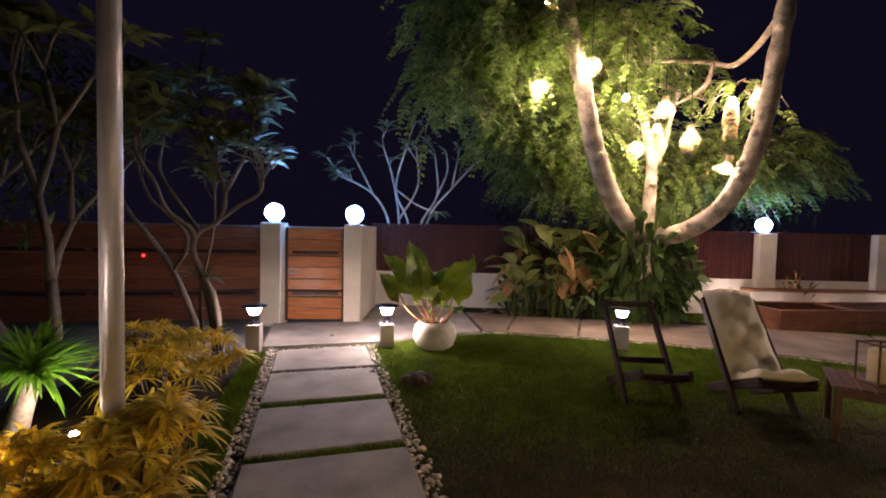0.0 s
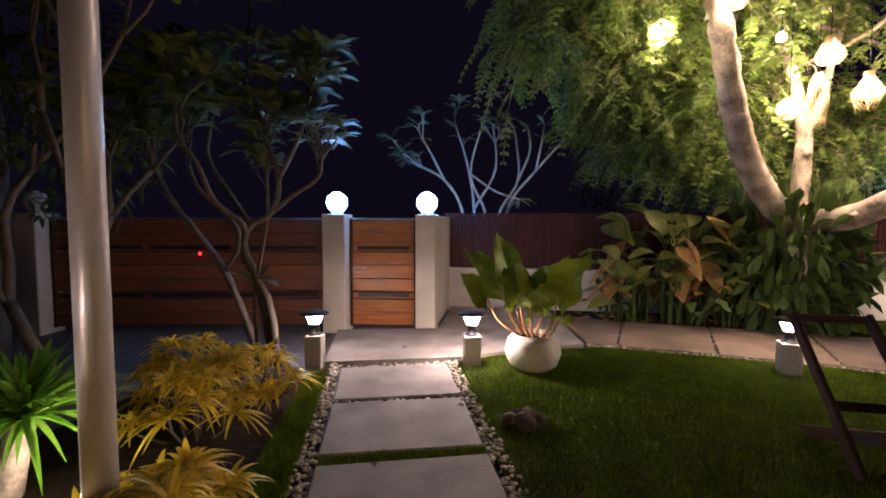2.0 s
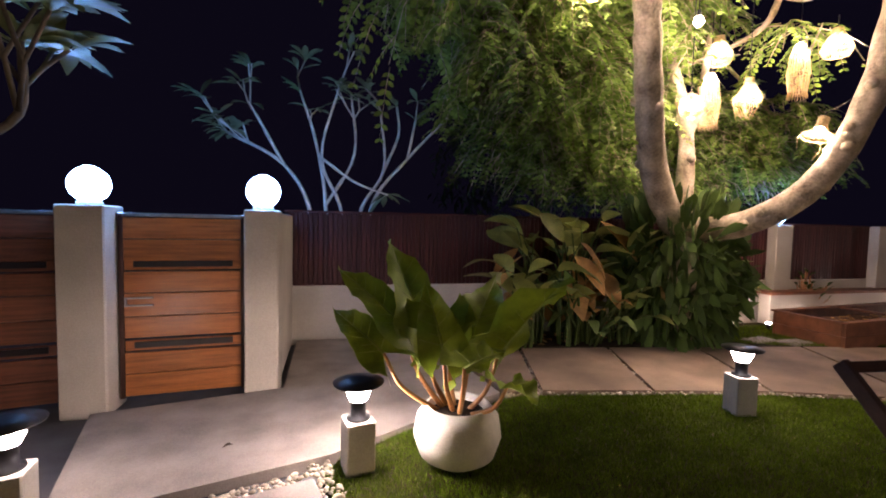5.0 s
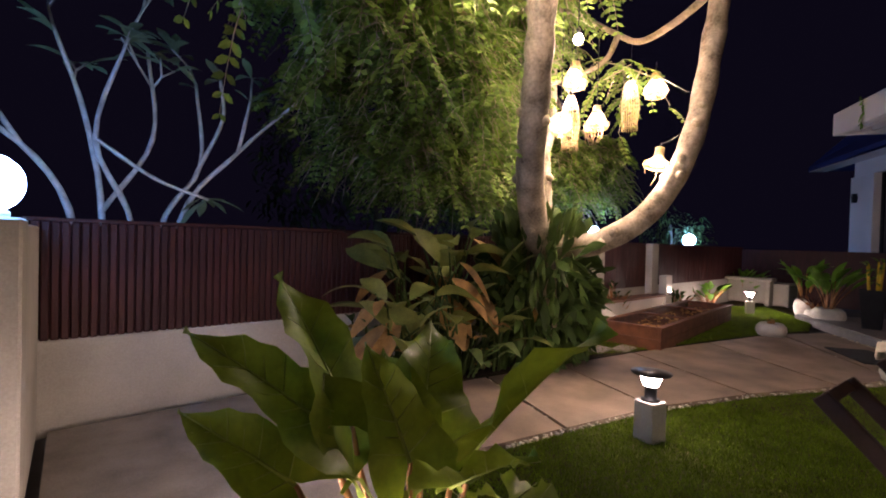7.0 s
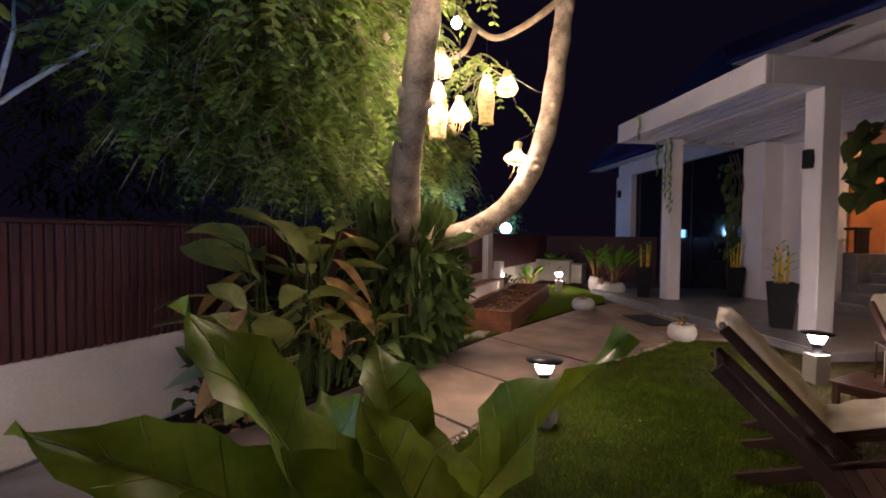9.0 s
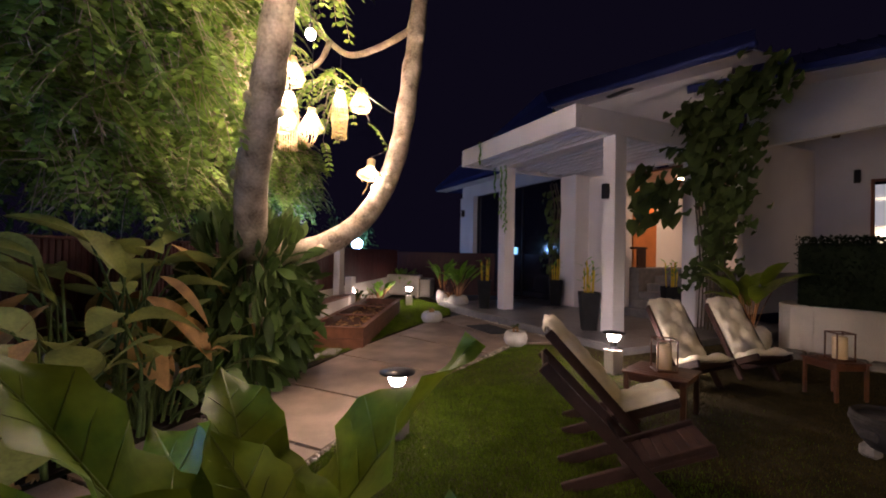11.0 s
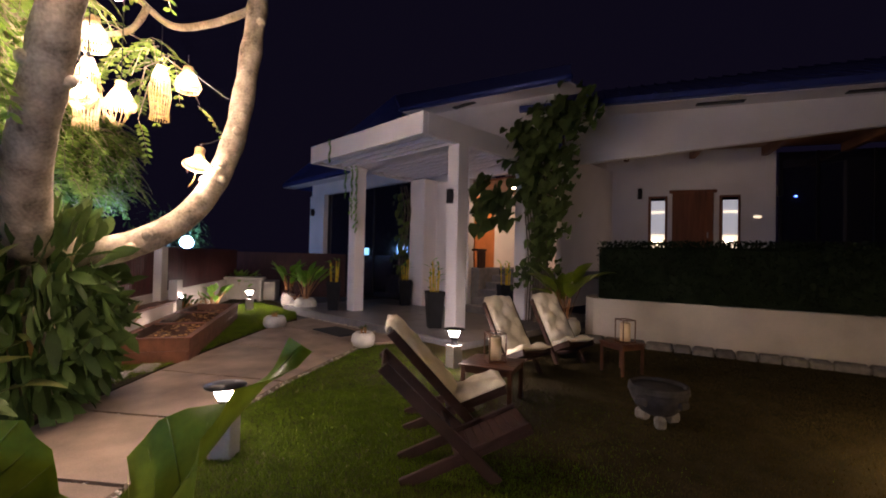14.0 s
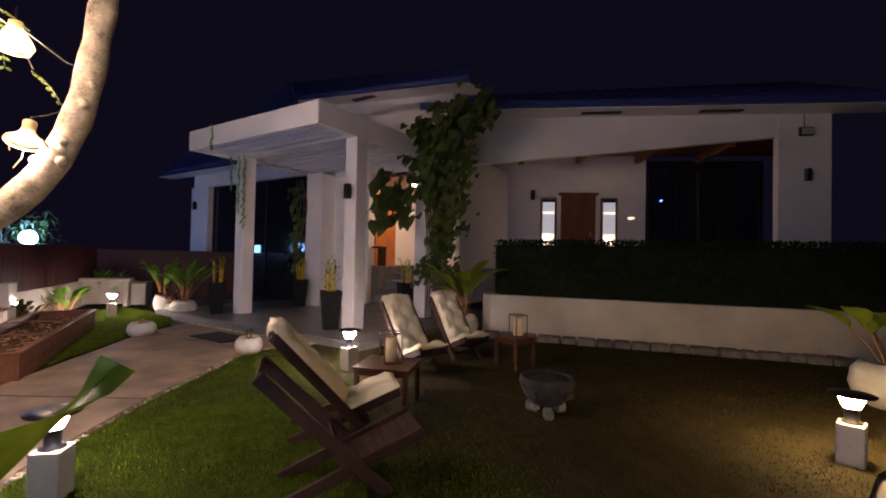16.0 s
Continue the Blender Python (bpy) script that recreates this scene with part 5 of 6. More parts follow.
tall_pot(7.40, 3.14, "tall black square pot with yellow canes beside the column", 51)
tall_pot(10.25, 5.20, "tall black square pot with leafy canes beside the column", 52)
tall_pot(11.35, 3.25, "tall black square pot with a climbing vine", 53)
tall_pot(8.75, 1.15, "tall black square pot beside the steps", 54, 0.78)
leafy("potted_plant", "bushy yellow-green plant in a white bowl pot", "potted plant", 11.1, 5.95, 0, 0.4, 1.0, 22, 0.75, 0.17, M_SPIKE, 61, "pots by the patio", 0.30, 0.34, M_POT)
leafy("potted_plant", "tall-leaved plant in a small white pot", "potted plant", 11.9, 6.5, 0, 0.3, 1.0, 14, 0.75, 0.17, M_SPIKE, 62, "pots by the patio", 0.20, 0.42, M_POT)
leafy("potted_plant", "red-leaved plant in a white bowl pot", "potted plant", 11.45, 6.2, 0, 0.25, 0.25, 22, 0.4, 0.06, M_SLAT, 63, "pots by the patio", 0.22, 0.25, M_POT)
leafy("potted_taro", "big upright taro in a white pot by the planter wall", "potted plant", 6.55, 0.75, 0, 0.36, 1.1, 18, 0.9, 0.30, M_EAR, 64, "", 0.30, 0.42, M_POT)
leafy("potted_taro", "taro plant in a large pot by the planter wall", "potted plant", 1.25, -1.75, 0, 0.5, 0.9, 11, 0.55, 0.26, M_EAR, 65, "", 0.36, 0.48, M_POT)
for bx, by, br in ((8.26, 6.28, 0.23), (6.22, 4.56, 0.20)):
    leafy("succulent_bowl", "small round white bowl planter with a succulent", "planter", bx, by, 0, 0.06, 0.12, 16, 0.10, 0.03, M_LEAFD, int(bx * 10), "bowl planters", br, 0.25, M_POT)
leafy("flower_bush", "low lit green bush at the end of the bed", "shrub", 11.3, 8.3, 0, 0.5, 0.9, 30, 0.4, 0.12, M_SPIKE, 66)
leafy("flower_bush", "low bush with reddish leaves", "shrub", 14.0, 8.3, 0, 0.6, 1.3, 40, 0.4, 0.12, M_SPIKE, 67)
leafy("flower_bush", "globe-lit bush behind the far fence post", "shrub", 15.6, 10.7, 0.0, 0.6, 2.1, 160, 0.3, 0.10, M_LEAFG, 71)
leafy("flower_bush", "low leafy bush beside the white wall", "shrub", 9.6, 8.45, 0, 0.45, 0.8, 40, 0.25, 0.08, M_LEAFD, 68)
leafy("flower_bush", "small shrub growing before the slat fence", "shrub", 6.9, 8.5, 0.0, 0.3, 1.5, 40, 0.16, 0.06, M_LEAFD, 69)
solid("garden_bench", Geo().box((13.5, 8.15, 0.72), (0.45, 1.45, 0.09), 0.02).box((13.5, 7.55, 0.34), (0.36, 0.12, 0.7), 0.02).box((13.5, 8.75, 0.34), (0.36, 0.12, 0.7), 0.02).box((13.62, 8.15, 0.36), (0.08, 1.1, 0.62), 0.02), M_PLASTER, "white stone bench among the far plants", "bench")
solid("white_planter", Geo().box((14.2, 7.4, 0.3), (1.0, 0.5, 0.62), 0.03), M_PLASTER, "pale rectangular planter by the far fence", "planter")


def far_tree(x, y, h, r, n, seed, label, m):
    t = thing("background_tree", label, "tree", "background trees", Matrix.Translation((x, y, 0)))
    q = random.Random(seed)
    part("trunk", Geo().tube(smooth_path([(0, 0, -0.05), (0.1, 0.05, h * 0.4), (0, 0.1, h * 0.8)], 4), taper(9, 0.12, 0.04), 8).tube([(0.06, 0.04, h * 0.4), (r * 0.5, 0.1, h * 0.7)], 0.035, 6).tube([(0.06, 0.04, h * 0.45), (-r * 0.5, -0.1, h * 0.75)], 0.035, 6), M_BARK2, t)
    g = Geo()
    for i in range(n):
        a, k = q.uniform(0, 6.28), q.random() ** 0.5
        p = Vector((r * k * math.cos(a), r * k * math.sin(a), h * 0.62 + q.uniform(-0.42, 0.40) * h * (1.1 - k * 0.7)))
        for j in range(9):
            g.leaf(p + Vector((q.uniform(-0.2, 0.2), q.uniform(-0.2, 0.2), q.uniform(-0.2, 0.2))), (q.uniform(-1, 1), q.uniform(-1, 1), q.uniform(-0.6, 0.5)), q.uniform(0.14, 0.26), 0.06, 0.4, n=2)
    part("foliage", g, m, t)


far_tree(15.4, 10.9, 3.0, 1.1, 130, 71, "small tree lit blue by the far globe lamp", M_LEAFD)
far_tree(-5.6, 4.9, 4.4, 1.5, 170, 72, "dark leafy tree beside the driveway", M_LEAFD)
far_tree(7.5, 11.5, 4.4, 1.8, 220, 73, "dark leafy tree behind the fence", M_LEAFD)
far_tree(3.4, 11.6, 4.8, 2.1, 420, 74, "dark leafy tree behind the fence", M_LEAFD)
leafy("flower_bush", "bush with orange-red flowers behind the gate post", "shrub", -7.2, 7.5, 0.0, 0.5, 2.6, 60, 0.22, 0.10, M_FLOWER, 77)
far_tree(0.4, -4.6, 2.6, 0.8, 120, 76, "dark shrub at the end of the planter wall", M_LEAFD)

# ---- hedge and climbers on the house ----
q = random.Random(81)
g = Geo()
for i in range(9000):
    f = q.random()
    x = q.uniform(-0.25, HL + 1.9)
    if f < 0.62:
        y, z = -0.17 + q.uniform(-0.08, 0.05), q.uniform(0.78, 1.86)
        d = Vector((q.uniform(-1, 1), 1.0, q.uniform(-0.4, 1)))
    else:
        y, z = q.uniform(-0.75, -0.15), 1.84 + q.uniform(-0.08, 0.05)
        d = Vector((q.uniform(-1, 1), q.uniform(-1, 1), 0.9))
    a, dd = HW @ Vector((x, y, z)), HW.to_3x3() @ d
    b = dd.cross(Vector((q.uniform(-1, 1), q.uniform(-1, 1), q.uniform(-1, 1)))).normalized() * 0.018
    dd = dd.normalized() * q.uniform(0.045, 0.08)
    g.add([a, a + dd * 0.5 + b, a + dd, a + dd * 0.5 - b], [(0, 1, 2, 3)])
hedge = thing("hedge", "dense dark clipped hedge on the planter wall", "hedge")
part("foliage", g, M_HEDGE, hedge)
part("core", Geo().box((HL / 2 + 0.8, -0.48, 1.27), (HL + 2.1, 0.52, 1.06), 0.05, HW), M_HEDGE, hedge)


def heart(g, p, d, nrm, s):
    """A broad heart-shaped leaf."""
    d, nrm = Vector(d).normalized(), Vector(nrm).normalized()
    side = d.cross(nrm).normalized()
    up = side.cross(d)
    pts = [(0, 0), (-0.42, -0.12), (-0.55, 0.2), (-0.42, 0.6), (0, 1.1), (0.42, 0.6), (0.55, 0.2), (0.42, -0.12)]
    vs = [Vector(p) + side * (x * s) + d * (y * s) + up * (0.25 * abs(x) * s - 0.12 * y * y * s) for x, y in pts] + [Vector(p) + d * (0.45 * s)]
    g.add(vs, [(8, i, i + 1) for i in range(7)] + [(8, 7, 0)], None, True)


cl = thing("house_climber", "big-leaved climbing vine over the porch column and roof edge", "climber", at=PERG)
q = random.Random(91)
g, s = Geo(), Geo()
for bx, by, bz, rx, ry, rz, n, sz in ((-0.35, -2.15, 4.1, 0.75, 0.5, 0.55, 190, 0.24), (-0.45, -2.2, 3.2, 0.45, 0.4, 0.7, 150, 0.20), (-0.62, -2.2, 2.0, 0.28, 0.3, 0.9, 130, 0.17), (0.6, -1.9, 2.75, 0.6, 0.3, 0.6, 70, 0.32), (-0.9, -2.2, 4.55, 0.7, 0.5, 0.5, 150, 0.22), (-0.95, -2.2, 3.3, 0.45, 0.4, 0.8, 150, 0.18), (-0.85, -2.2, 2.3, 0.35, 0.3, 0.8, 110, 0.16), (-0.35, -2.0, 1.2, 0.3, 0.3, 0.4, 30, 0.14), (-1.55, -2.15, 4.6, 0.5, 0.4, 0.45, 70, 0.22)):
    for i in range(n):
        v = Vector((q.gauss(0, 0.5), q.gauss(0, 0.5), q.gauss(0, 0.5)))
        p = Vector((bx + v.x * rx, by + abs(v.y) * ry, bz + v.z * rz))
        heart(g, p, (q.uniform(-0.6, 0.6), 0.5, -1 + q.uniform(-0.2, 0.8)), (q.uniform(-0.5, 0.5), 1, 0.5), sz * q.uniform(0.6, 1.2))
for i in range(8):
    x0 = -0.25 - 0.07 * i
    s.tube(smooth_path([(x0, -2.08, 0.1), (x0 - 0.05, -2.06, 1.5), (x0 + 0.08, -2.08, 2.8), (x0 - 0.1, -2.0, 4.2)], 4), 0.014, 5)
s.tube(smooth_path([(-0.3, -2.0, 3.0), (0.2, -1.9, 3.1), (0.7, -1.85, 2.9)], 4), 0.012, 5)
part("stem", s, M_BARK2, cl)
part("foliage", g, M_LEAFD, cl)
c2 = thing("porch_vine", "climbing vine on bare stems by the porch wall", "climber", at=PERG)
g, s = Geo(), Geo()
for i in range(120):
    z = q.uniform(1.0, 3.5)
    heart(g, (4.15 + q.gauss(0, 0.16), -2.2 + q.uniform(0, 0.25), z), (q.uniform(-0.6, 0.6), 0.4, -1), (q.uniform(-0.5, 0.5), 1, 0.3), q.uniform(0.08, 0.17))
for x0 in (3.9, 4.0, 4.15):
    s.tube(smooth_path([(x0, -2.05, 0.3), (x0 + 0.1, -2.0, 1.6), (x0 - 0.1, -2.02, 2.8), (x0 + 0.1, -2.0, 3.6)], 4), 0.018, 6)
part("stem", s, M_BARK2, c2)
part("foliage", g, M_LEAFD, c2)
for sx, sy, ln, zt in ((3.05, 1.10, 0.55, 4.17), (3.45, 0.22, 1.35, 3.74), (3.28, 0.20, 1.7, 3.74), (3.75, 0.22, 0.8, 3.74)):
    t = thing("hanging_vine", "thin trailing vine with small round leaves", "vine", "trailing vines", PERG @ Matrix.Translation((sx, sy, zt)))
    g = Geo()
    n = int(ln / 0.06)
    for i in range(n):
        heart(g, (0.03 * math.sin(i * 2.1), 0.02 * math.cos(i), -0.06 * i), (math.cos(i * 2.3), 0.3, -0.6), (0, 1, 0.2), 0.085 if i % 3 else 0.06)
    part("foliage", g, M_SPIKE, t)
    part("stem", Geo().tube([(0, 0, 0.02), (0.01, 0.0, -ln / 2), (0, 0, -ln)], 0.004, 4), M_BARK2, t)
for sx in (0.75, 1.35, 2.0, 2.9):
    leafy("pergola_plant", "small plant growing on top of the pergola", "plant", *(PERG @ Vector((sx, 0.7, SOF + 0.36))), 0.15, 0.2, 26, 0.16, 0.04, M_LEAFD, int(sx * 100), "pergola plants")

# ---- seating ----
def chair(x, y, fx, fy, cushion, label):
    a = math.atan2(fy, fx) - math.pi / 2
    t = thing("garden_chair", label, "chair", "garden chairs", Matrix.Translation((x, y, 0)) @ Matrix.Rotation(a, 4, "Z"))
    W = 0.46
    top, foot = Vector((0, -0.54, 0.86 if cushion else 0.80)), Vector((0, 0.26, 0.0))
    fr, re = Vector((0, 0.50, 0.36)), Vector((0, -0.40, 0.0))

    def rail(p0, p1, xx, w=0.034, h=0.082):
        d = (p1 - p0)
        m = Matrix.Translation((p0 + p1) / 2 + Vector((xx, 0, 0))) @ d.to_track_quat("Y", "Z").to_matrix().to_4x4()
        return Geo().box((0, 0, 0), (w, d.length, h), 0.006, m)

    for s in (-1, 1):
        part("back_rail", rail(foot, top, s * W / 2), M_DARKWOOD, t)
        part("seat_rail", rail(re, fr, s * (W / 2 - 0.035)), M_DARKWOOD, t)

    def slats(name, p0, p1, t0, t1, n, w):
        d = p1 - p0
        qd = d.to_track_quat("Y", "Z").to_matrix().to_4x4()
        for k in range(n):
            c = p0 + d * (t0 + (t1 - t0) * k / max(1, n - 1))
            part(name, Geo().box((0, 0, 0), (W - 0.03, w, 0.018), 0.004, Matrix.Translation(c) @ qd), M_DARKWOOD, t)

    slats("back_slat", foot, top, 0.40, 0.975, 10 if cushion else 2, 0.06)
    slats("seat_slat", re, fr, 0.45, 0.97, 8 if cushion else 9, 0.064 if cushion else 0.0605)
    if cushion:
        # tufted pad along the back and the seat
        db, ds = (top - foot).normalized(), (fr - re).normalized()
        nb, ns = Vector((0, -db.z, db.y)) * -1, Vector((0, -ds.z, ds.y))
        if nb.y < 0:
            nb = -nb
        line = [(top + db * 0.02 - nb * 0.03, (nb * 0.2 + db).normalized()), (top + db * 0.05 + nb * 0.01, (nb * 0.5 + db).normalized()), (top + db * 0.035 + nb * 0.04, (nb + db * 0.4).normalized())] + [(top + (foot - top) * (k / 14) * 0.66 + nb * 0.04, nb) for k in range(1, 15)]
        sp = foot + (top - foot) * 0.36
        s0 = re + (fr - re) * 0.52
        line += [(s0 + (fr - s0) * (k / 8) * 1.03 + ns * 0.045, ns) for k in range(0, 9)]
        vs, fs, cols = [], [], 18
        for side in (1, 0):
            for i, (p, nn) in enumerate(line):
                for c in range(cols + 1):
                    u = c / cols
                    edge = min(1, min(u, 1 - u) * 7) ** 0.5 * min(1, min(i + 0.3, len(line) - 0.7 - i) / 1.5) ** 0.5
                    puff = 0.030 + 0.055 * math.sqrt(abs(math.sin(math.pi * (1.5 * u + i / 6.0)) * math.sin(math.pi * (1.5 * u - i / 6.0))))
                    vs.append(p + Vector((-(W - 0.02) / 2 + (W - 0.02) * u, 0, 0)) + nn * (puff * edge if side else -0.025 * edge))
        row = cols + 1
        off = len(line) * row
        for i in range(len(line) - 1):
            for c in range(cols):
                a0 = i * row + c
                fs.append((a0, a0 + 1, a0 + row + 1, a0 + row))
                fs.append((off + a0, off + a0 + row, off + a0 + row + 1, off + a0 + 1))
        for i in range(len(line) - 1):
            for c in (0, cols):
                a0 = i * row + c
                fs.append((a0, a0 + row, off + a0 + row, off + a0))
        for i in (0, len(line) - 1):
            for c in range(cols):
                a0 = i * row + c
                fs.append((a0, a0 + 1, off + a0 + 1, off + a0))
        part("cushion", Geo().add(vs, fs, None, True), M_CUSHION, t, "tufted cream cushion")
    return t


chair(1.89, 4.03, -0.08, -1.0, False, "bare dark wooden low folding chair on the lawn")
chair(2.80, 3.88, -0.15, -1.0, True, "dark wooden low chair with a tufted cream cushion")
chair(4.48, 2.55, -1.0, -0.18, True, "dark wooden low chair with a cream cushion before the patio")
chair(4.98, 1.62, -1.0, -0.10, True, "dark wooden low chair with a cream cushion before the planter")


def table(x, y, rz, label, k=1.0):
    t = thing("side_table", label, "table", "side tables", Matrix.Translation((x, y, 0)) @ Matrix.Rotation(rz, 4, "Z") @ Matrix.Diagonal((k, k, 1, 1)))
    for k in range(7):
        part("top_slat", Geo().box((0, -0.24 + 0.08 * k, 0.41), (0.58, 0.07, 0.022), 0.004), M_TABLE, t)
    for s in (-1, 1):
        part("apron", Geo().box((0, s * 0.235, 0.365), (0.52, 0.022, 0.06), 0.004), M_TABLE, t)
        part("apron", Geo().box((s * 0.25, 0, 0.365), (0.022, 0.44, 0.06), 0.004), M_TABLE, t)
        for r in (-1, 1):
            part("leg", Geo().box((s * 0.25, r * 0.235, 0.19), (0.045, 0.045, 0.42), 0.005), M_TABLE, t)


def candle_lamp(x, y, z):
    t = thing("candle_lantern", "glass candle lantern with a thick unlit candle on the table", "lantern", "candle lanterns", Matrix.Translation((x, y, z)))
    part("base", Geo().box((0, 0, 0.01), (0.2, 0.2, 0.02), 0.004), M_TABLE, t)
    for sx in (-1, 1):
        for sy in (-1, 1):
            part("upright", Geo().box((sx * 0.09, sy * 0.09, 0.16), (0.014, 0.014, 0.29), 0.003), M_TABLE, t)
    part("top_frame", Geo().box((0, 0.09, 0.305), (0.2, 0.016, 0.014), 0.003).box((0, -0.09, 0.305), (0.2, 0.016, 0.014), 0.003).box((0.09, 0, 0.305), (0.016, 0.165, 0.014), 0.003).box((-0.09, 0, 0.305), (0.016, 0.165, 0.014), 0.003), M_TABLE, t)
    part("candle", Geo().lathe([(0.068, 0.02), (0.068, 0.255), (0.05, 0.265), (0.02, 0.258)], 20), M_CANDLE, t, "thick cream candle")


table(3.30, 3.28, 0.95, "slatted reddish wooden side table between the chairs")
candle_lamp(3.30, 3.26, 0.421)
table(4.20, 1.12, 0.2, "slatted dark wooden side table by the planter", 0.75)
candle_lamp(4.16, 1.10, 0.421)
fb = thing("fire_bowl", "round carved stone fire bowl on short feet", "fire bowl", at=Matrix.Translation((2.46, 1.91, 0)) @ Matrix.Diagonal((0.88, 0.88, 0.95, 1)))
part("bowl", Geo().lathe([(0.10, 0.09), (0.17, 0.12), (0.24, 0.19), (0.285, 0.27), (0.30, 0.33), (0.30, 0.385), (0.285, 0.395), (0.255, 0.385), (0.235, 0.34), (0.12, 0.24)], 32), M_STONE, fb)
part("band", Geo().lathe([(0.296, 0.315), (0.308, 0.325), (0.308, 0.350), (0.301, 0.36)], 32), M_STONE, fb, "raised rim band")
for k in range(3):
    a = k * 2.09 + 0.5
    part("foot", Geo().box((0, 0, 0), (0.15, 0.11, 0.12), 0.03, Matrix.Translation((0.17 * math.cos(a), 0.17 * math.sin(a), 0.055)) @ Matrix.Rotation(a, 4, "Z")), M_RUBBLE, fb, "rough stone foot")
for k in range(4):
    part("lug", Geo().box((0, 0, 0), (0.05, 0.14, 0.075), 0.018, Matrix.Rotation(k * 1.57 + 0.3, 4, "Z") @ Matrix.Translation((0.288, 0, 0.25))), M_STONE, fb, "carved lug")
solid("door_mat", Geo().box((0, 0, 0.04), (1.0, 0.55, 0.018), 0.006, Matrix.Translation((7.55, 5.0, 0)) @ Matrix.Rotation(0.573, 4, "Z")), M_MAT, "black door mat lying on the paving", "mat")
hk = Geo()
q = random.Random(5)
for i in range(7):
    c = (q.uniform(-0.10, 0.10), q.uniform(-0.07, 0.07), 0.045)
    hk.lathe([(0.01, -0.05), (0.06, -0.03), (0.075, 0.01), (0.05, 0.045), (0.01, 0.06)], 9, Matrix.Translation(c) @ Matrix.Rotation(q.uniform(0, 3), 4, "X"))
for i in range(420):
    a = q.uniform(0, 6.28)
    p = Vector((0.13 * math.cos(a), 0.1 * math.sin(a), q.uniform(0.01, 0.09)))
    hk.leaf(p * 0.7, Vector((math.cos(a), math.sin(a), q.uniform(-0.2, 1))), q.uniform(0.05, 0.10), 0.008, 0.4, n=2)
ob = solid("coconut_husk", hk, M_COCO, "shaggy brown coconut husk lying on the lawn", "coconut husk")
ob.matrix_basis = Matrix.Translation((-0.22, 4.22, 0.0))

# ---- small stones, kerb, litter, grass ----
q = random.Random(101)
g = Geo()


def pebbles(p0, p1, w, n, s=0.018):
    p0, p1 = Vector((*p0, 0)), Vector((*p1, 0))
    d = (p1 - p0)
    sd = Vector((-d.y, d.x, 0)).normalized()
    for i in range(n):
        c = p0 + d * q.random() + sd * q.uniform(-w / 2, w / 2)
        r = s * q.uniform(0.55, 1.3)
        g.lathe([(r * 0.3, -r * 0.5), (r, 0), (r * 0.75, r * 0.45), (r * 0.2, r * 0.62)], 6, Matrix.Translation((c.x, c.y, q.uniform(-0.004, 0.014))) @ Matrix.Rotation(q.uniform(0, 3), 4, "Z") @ Matrix.Diagonal((1.25, 0.85, 1, 1)))


def on_path(a, b):
    c = Vector((-0.85, 3.24, 0)) + PATH_DIR * a + PATH_X * b
    return (c.x, c.y)


for s in (-1, 1):
    pebbles(on_path(-1.5, s * 0.585), on_path(2.35, s * 0.585), 0.12, 520)
for k in (1.32, 2.2):
    pebbles(on_path(k - 0.01, -0.5), on_path(k - 0.01, 0.5), 0.10, 130)
for i in range(6):
    pebbles(JI[i + 1], JO[i + 1], 0.05, 70, 0.014)
for i in range(6):
    pebbles(JI[i], JI[i + 1], 0.09, 75)
pebbles((6.62, 3.66), (9.5, 5.66), 0.12, 220, 0.025)
pebbles((7.3, 2.5), (6.62, 3.66), 0.14, 90, 0.025)
solid("pebbles", g, M_PEBBLE, "small mixed pebbles beside and between the slabs", "pebbles", kind="stuff")
kerb = thing("rubble_kerb", "rough stone kerb at the foot of the planter wall", "kerb")
x = -0.4
while x < HL + 1.5:
    w = q.uniform(0.22, 0.45)
    part("stone", Geo().box((0, 0, 0), (w - 0.02, q.uniform(0.22, 0.32), 0.17), 0.03, HW @ Matrix.Translation((x + w / 2, 0.18, 0.03)) @ Matrix.Rotation(q.uniform(-0.1, 0.1), 4, "Z")), M_RUBBLE, kerb)
    x += w
lf = Geo()
for (px0, py0) in ((-0.72, 4.45), (-0.66, 4.42), (-0.6, 4.48), (-0.69, 4.5), (-1.45, 5.9), (-1.1, 3.5)):
    lf.leaf((px0, py0, 0.035), (q.uniform(-1, 1), q.uniform(-1, 1), 0.3), 0.07, 0.04, 0.4, n=3, fold=0.5)
solid("leaf_litter", lf, M_COCO, "a few dark fallen leaves on the slabs", "leaves", kind="stuff")


def inside(x, y, poly):
    c = False
    for i in range(len(poly)):
        (x1, y1), (x2, y2) = poly[i], poly[i - 1]
        if (y1 > y) != (y2 > y) and x < (x2 - x1) * (y - y1) / (y2 - y1) + x1:
            c = not c
    return c


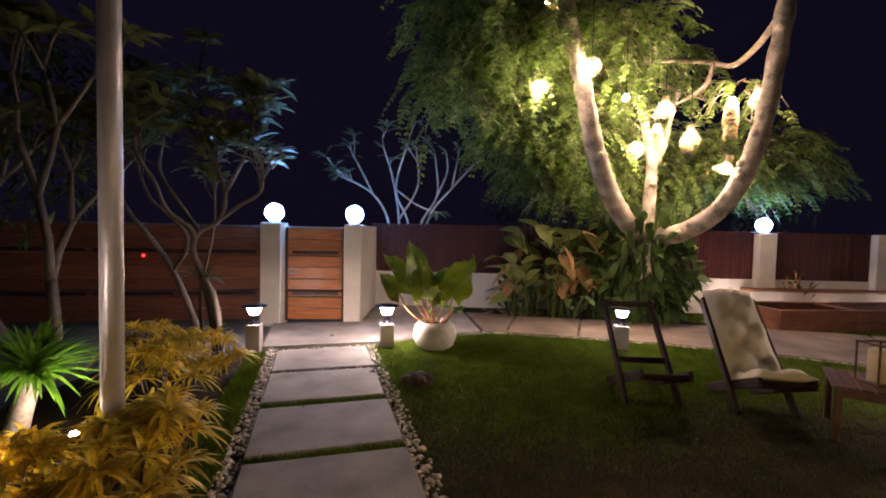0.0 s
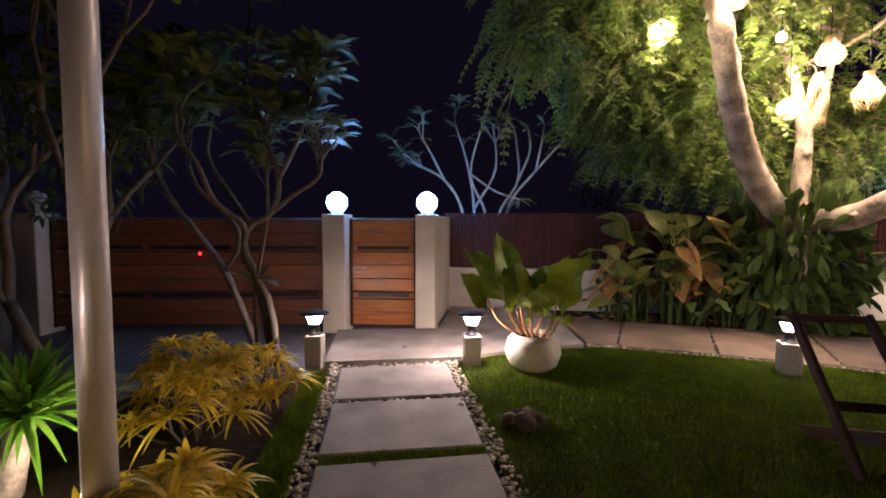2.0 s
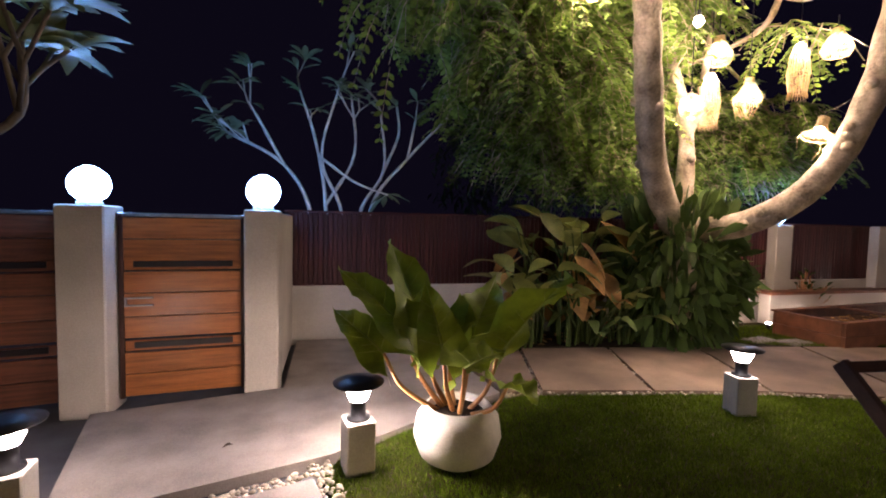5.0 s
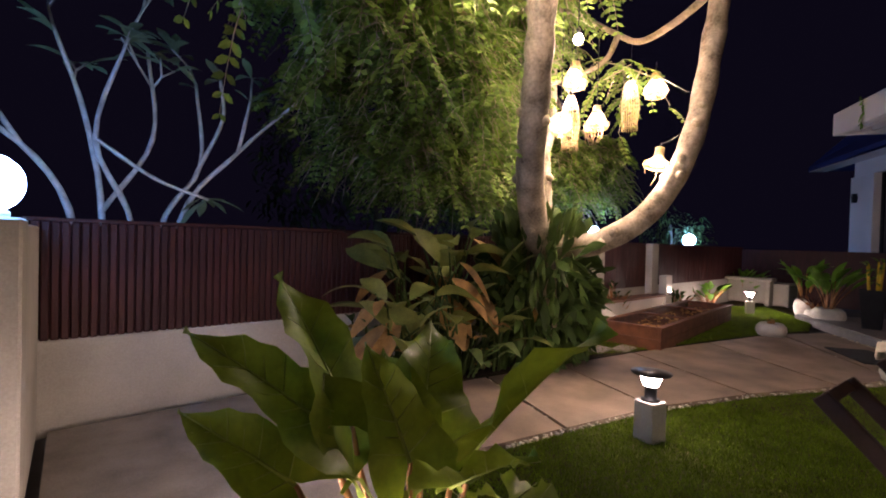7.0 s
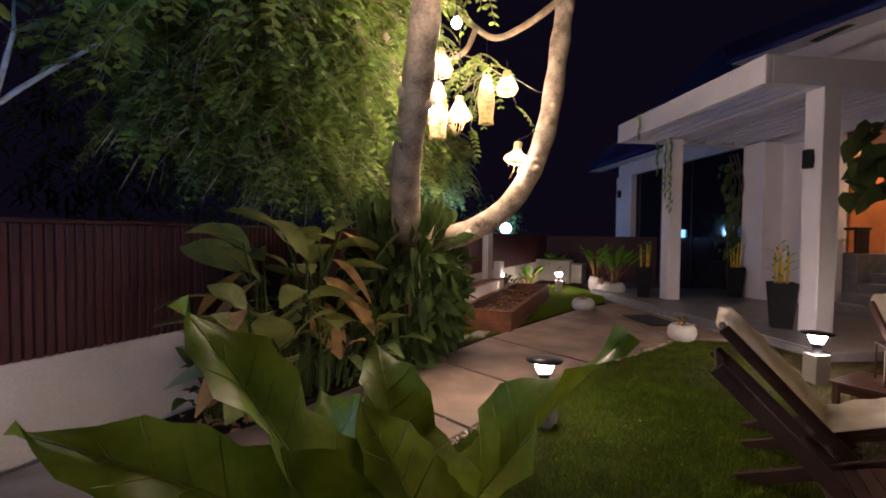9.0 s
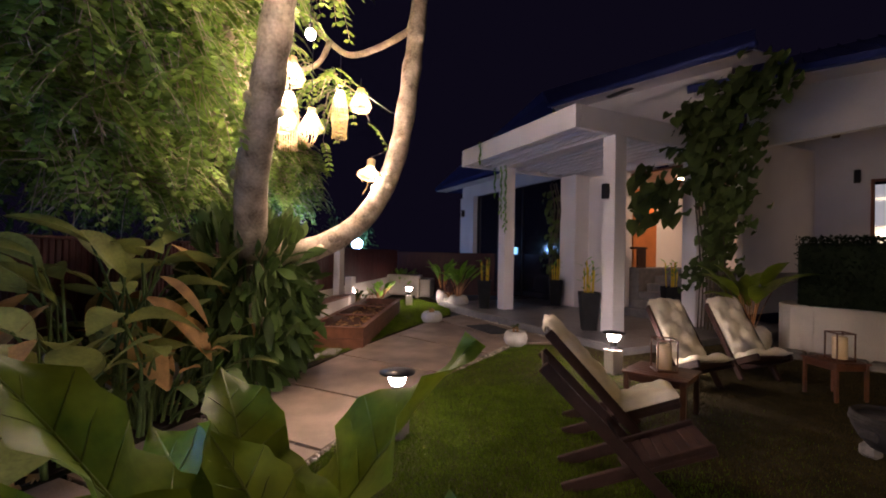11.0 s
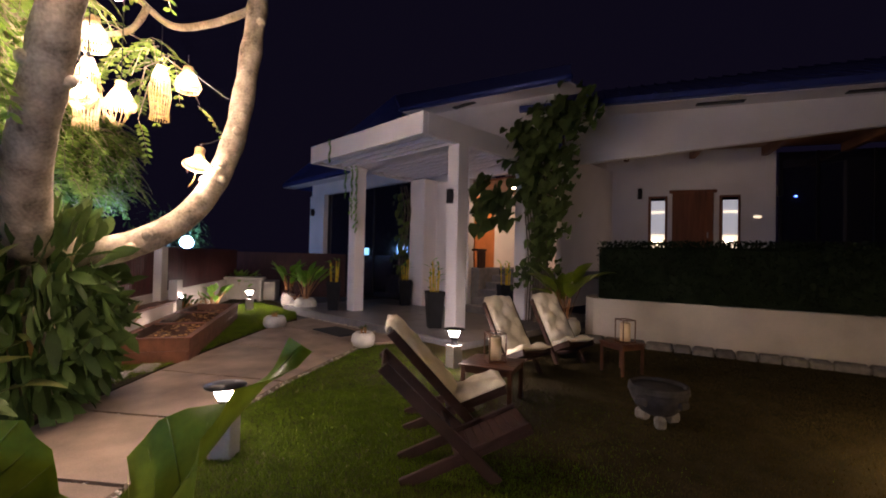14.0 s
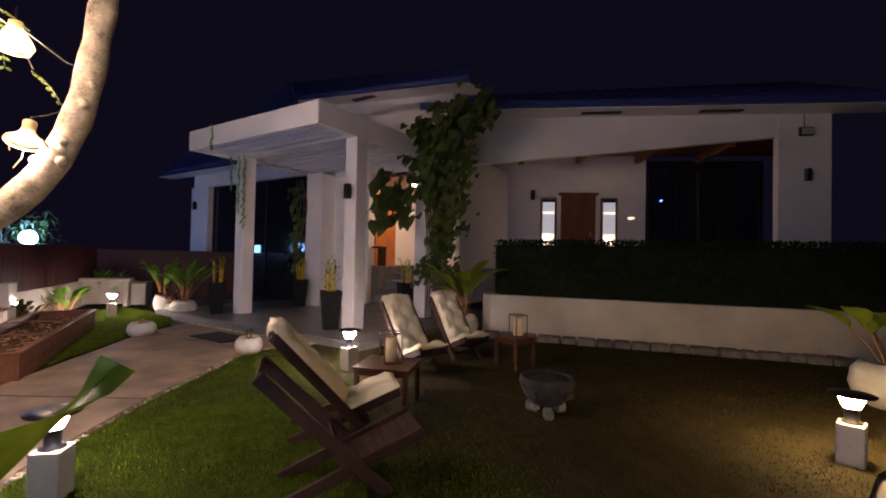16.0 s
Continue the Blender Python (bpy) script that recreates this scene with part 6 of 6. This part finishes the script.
def grass(poly, n, box, h, z0=0.0, keep=None):
    """Short blades over a plot, denser near the paths."""
    pv, pf = [], []
    k = 0
    while k < n:
        x, y = q.uniform(box[0], box[1]), q.uniform(box[2], box[3])
        if not inside(x, y, poly):
            continue
        if keep and not keep(x, y):
            continue
        if (x - 1.0) ** 2 + (y - 4.2) ** 2 > 9 and q.random() < 0.5:
            continue
        a, L = q.uniform(0, 6.28), h * q.uniform(0.5, 1.3)
        w = 0.0026 + 0.0012 * (y < 1)
        dx, dy = math.cos(a), math.sin(a)
        ln = q.uniform(0.1, 0.8) * L
        i = len(pv)
        pv += [(x - dy * w, y + dx * w, z0), (x + dy * w, y - dx * w, z0), (x + dx * ln, y + dy * ln, z0 + L)]
        pf.append((i, i + 1, i + 2))
        k += 1
    gg = Geo()
    gg.v, gg.f, gg.sm = pv, pf, [False] * len(pf)
    return gg


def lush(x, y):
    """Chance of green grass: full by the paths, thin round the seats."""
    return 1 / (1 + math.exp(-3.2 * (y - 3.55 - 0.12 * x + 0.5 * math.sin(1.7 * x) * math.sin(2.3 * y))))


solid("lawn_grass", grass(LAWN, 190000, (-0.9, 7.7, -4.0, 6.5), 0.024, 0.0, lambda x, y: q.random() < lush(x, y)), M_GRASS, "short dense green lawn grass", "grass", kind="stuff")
solid("worn_grass", grass(LAWN, 150000, (-0.9, 7.7, -4.0, 6.5), 0.018, 0.0, lambda x, y: q.random() > lush(x, y)), M_BROWN_SHADED, "brownish grass round the chairs, with shade in its colour", "grass", kind="stuff")
EDGE = [(-1.05, 0.8), (-0.95, 1.2), (-1.55, 3.4), (-2.05, 5.1), (-2.25, 5.1), (-1.85, 3.6), (-1.35, 1.5)]
solid("edge_grass", grass(EDGE, 16000, (-2.3, -0.8, 0.8, 5.2), 0.05), M_GRASS, "tufts of grass along the path", "grass", kind="stuff")
BACK = [(4.3, 7.45), (4.9, 7.2), (6.6, 6.85), (8.6, 6.35), (9.6, 6.0), (11.0, 6.2), (13.0, 7.5), (12.0, 8.3), (5.5, 8.2), (4.4, 8.3)]
solid("back_grass", grass(BACK, 60000, (4.3, 13.0, 5.9, 8.4), 0.04, 0.005), M_GRASS, "green grass round the raised bed", "grass", kind="stuff")
gl = Geo()
for a0, b0 in ((-0.435, 0.0), (0.44, 0.0), (-1.31, 0.0)):
    for i in range(900):
        x, y = on_path(a0 + q.uniform(-0.05, 0.05), q.uniform(-0.52, 0.52))
        a, L = q.uniform(0, 6.28), q.uniform(0.02, 0.05)
        gl.add([(x - 0.004, y, 0.0), (x + 0.004, y, 0.0), (x + math.cos(a) * L * 0.6, y + math.sin(a) * L * 0.6, L)], [(0, 1, 2)])
solid("joint_grass", gl, M_GRASS, "grass growing in the joints between slabs", "grass", kind="stuff")
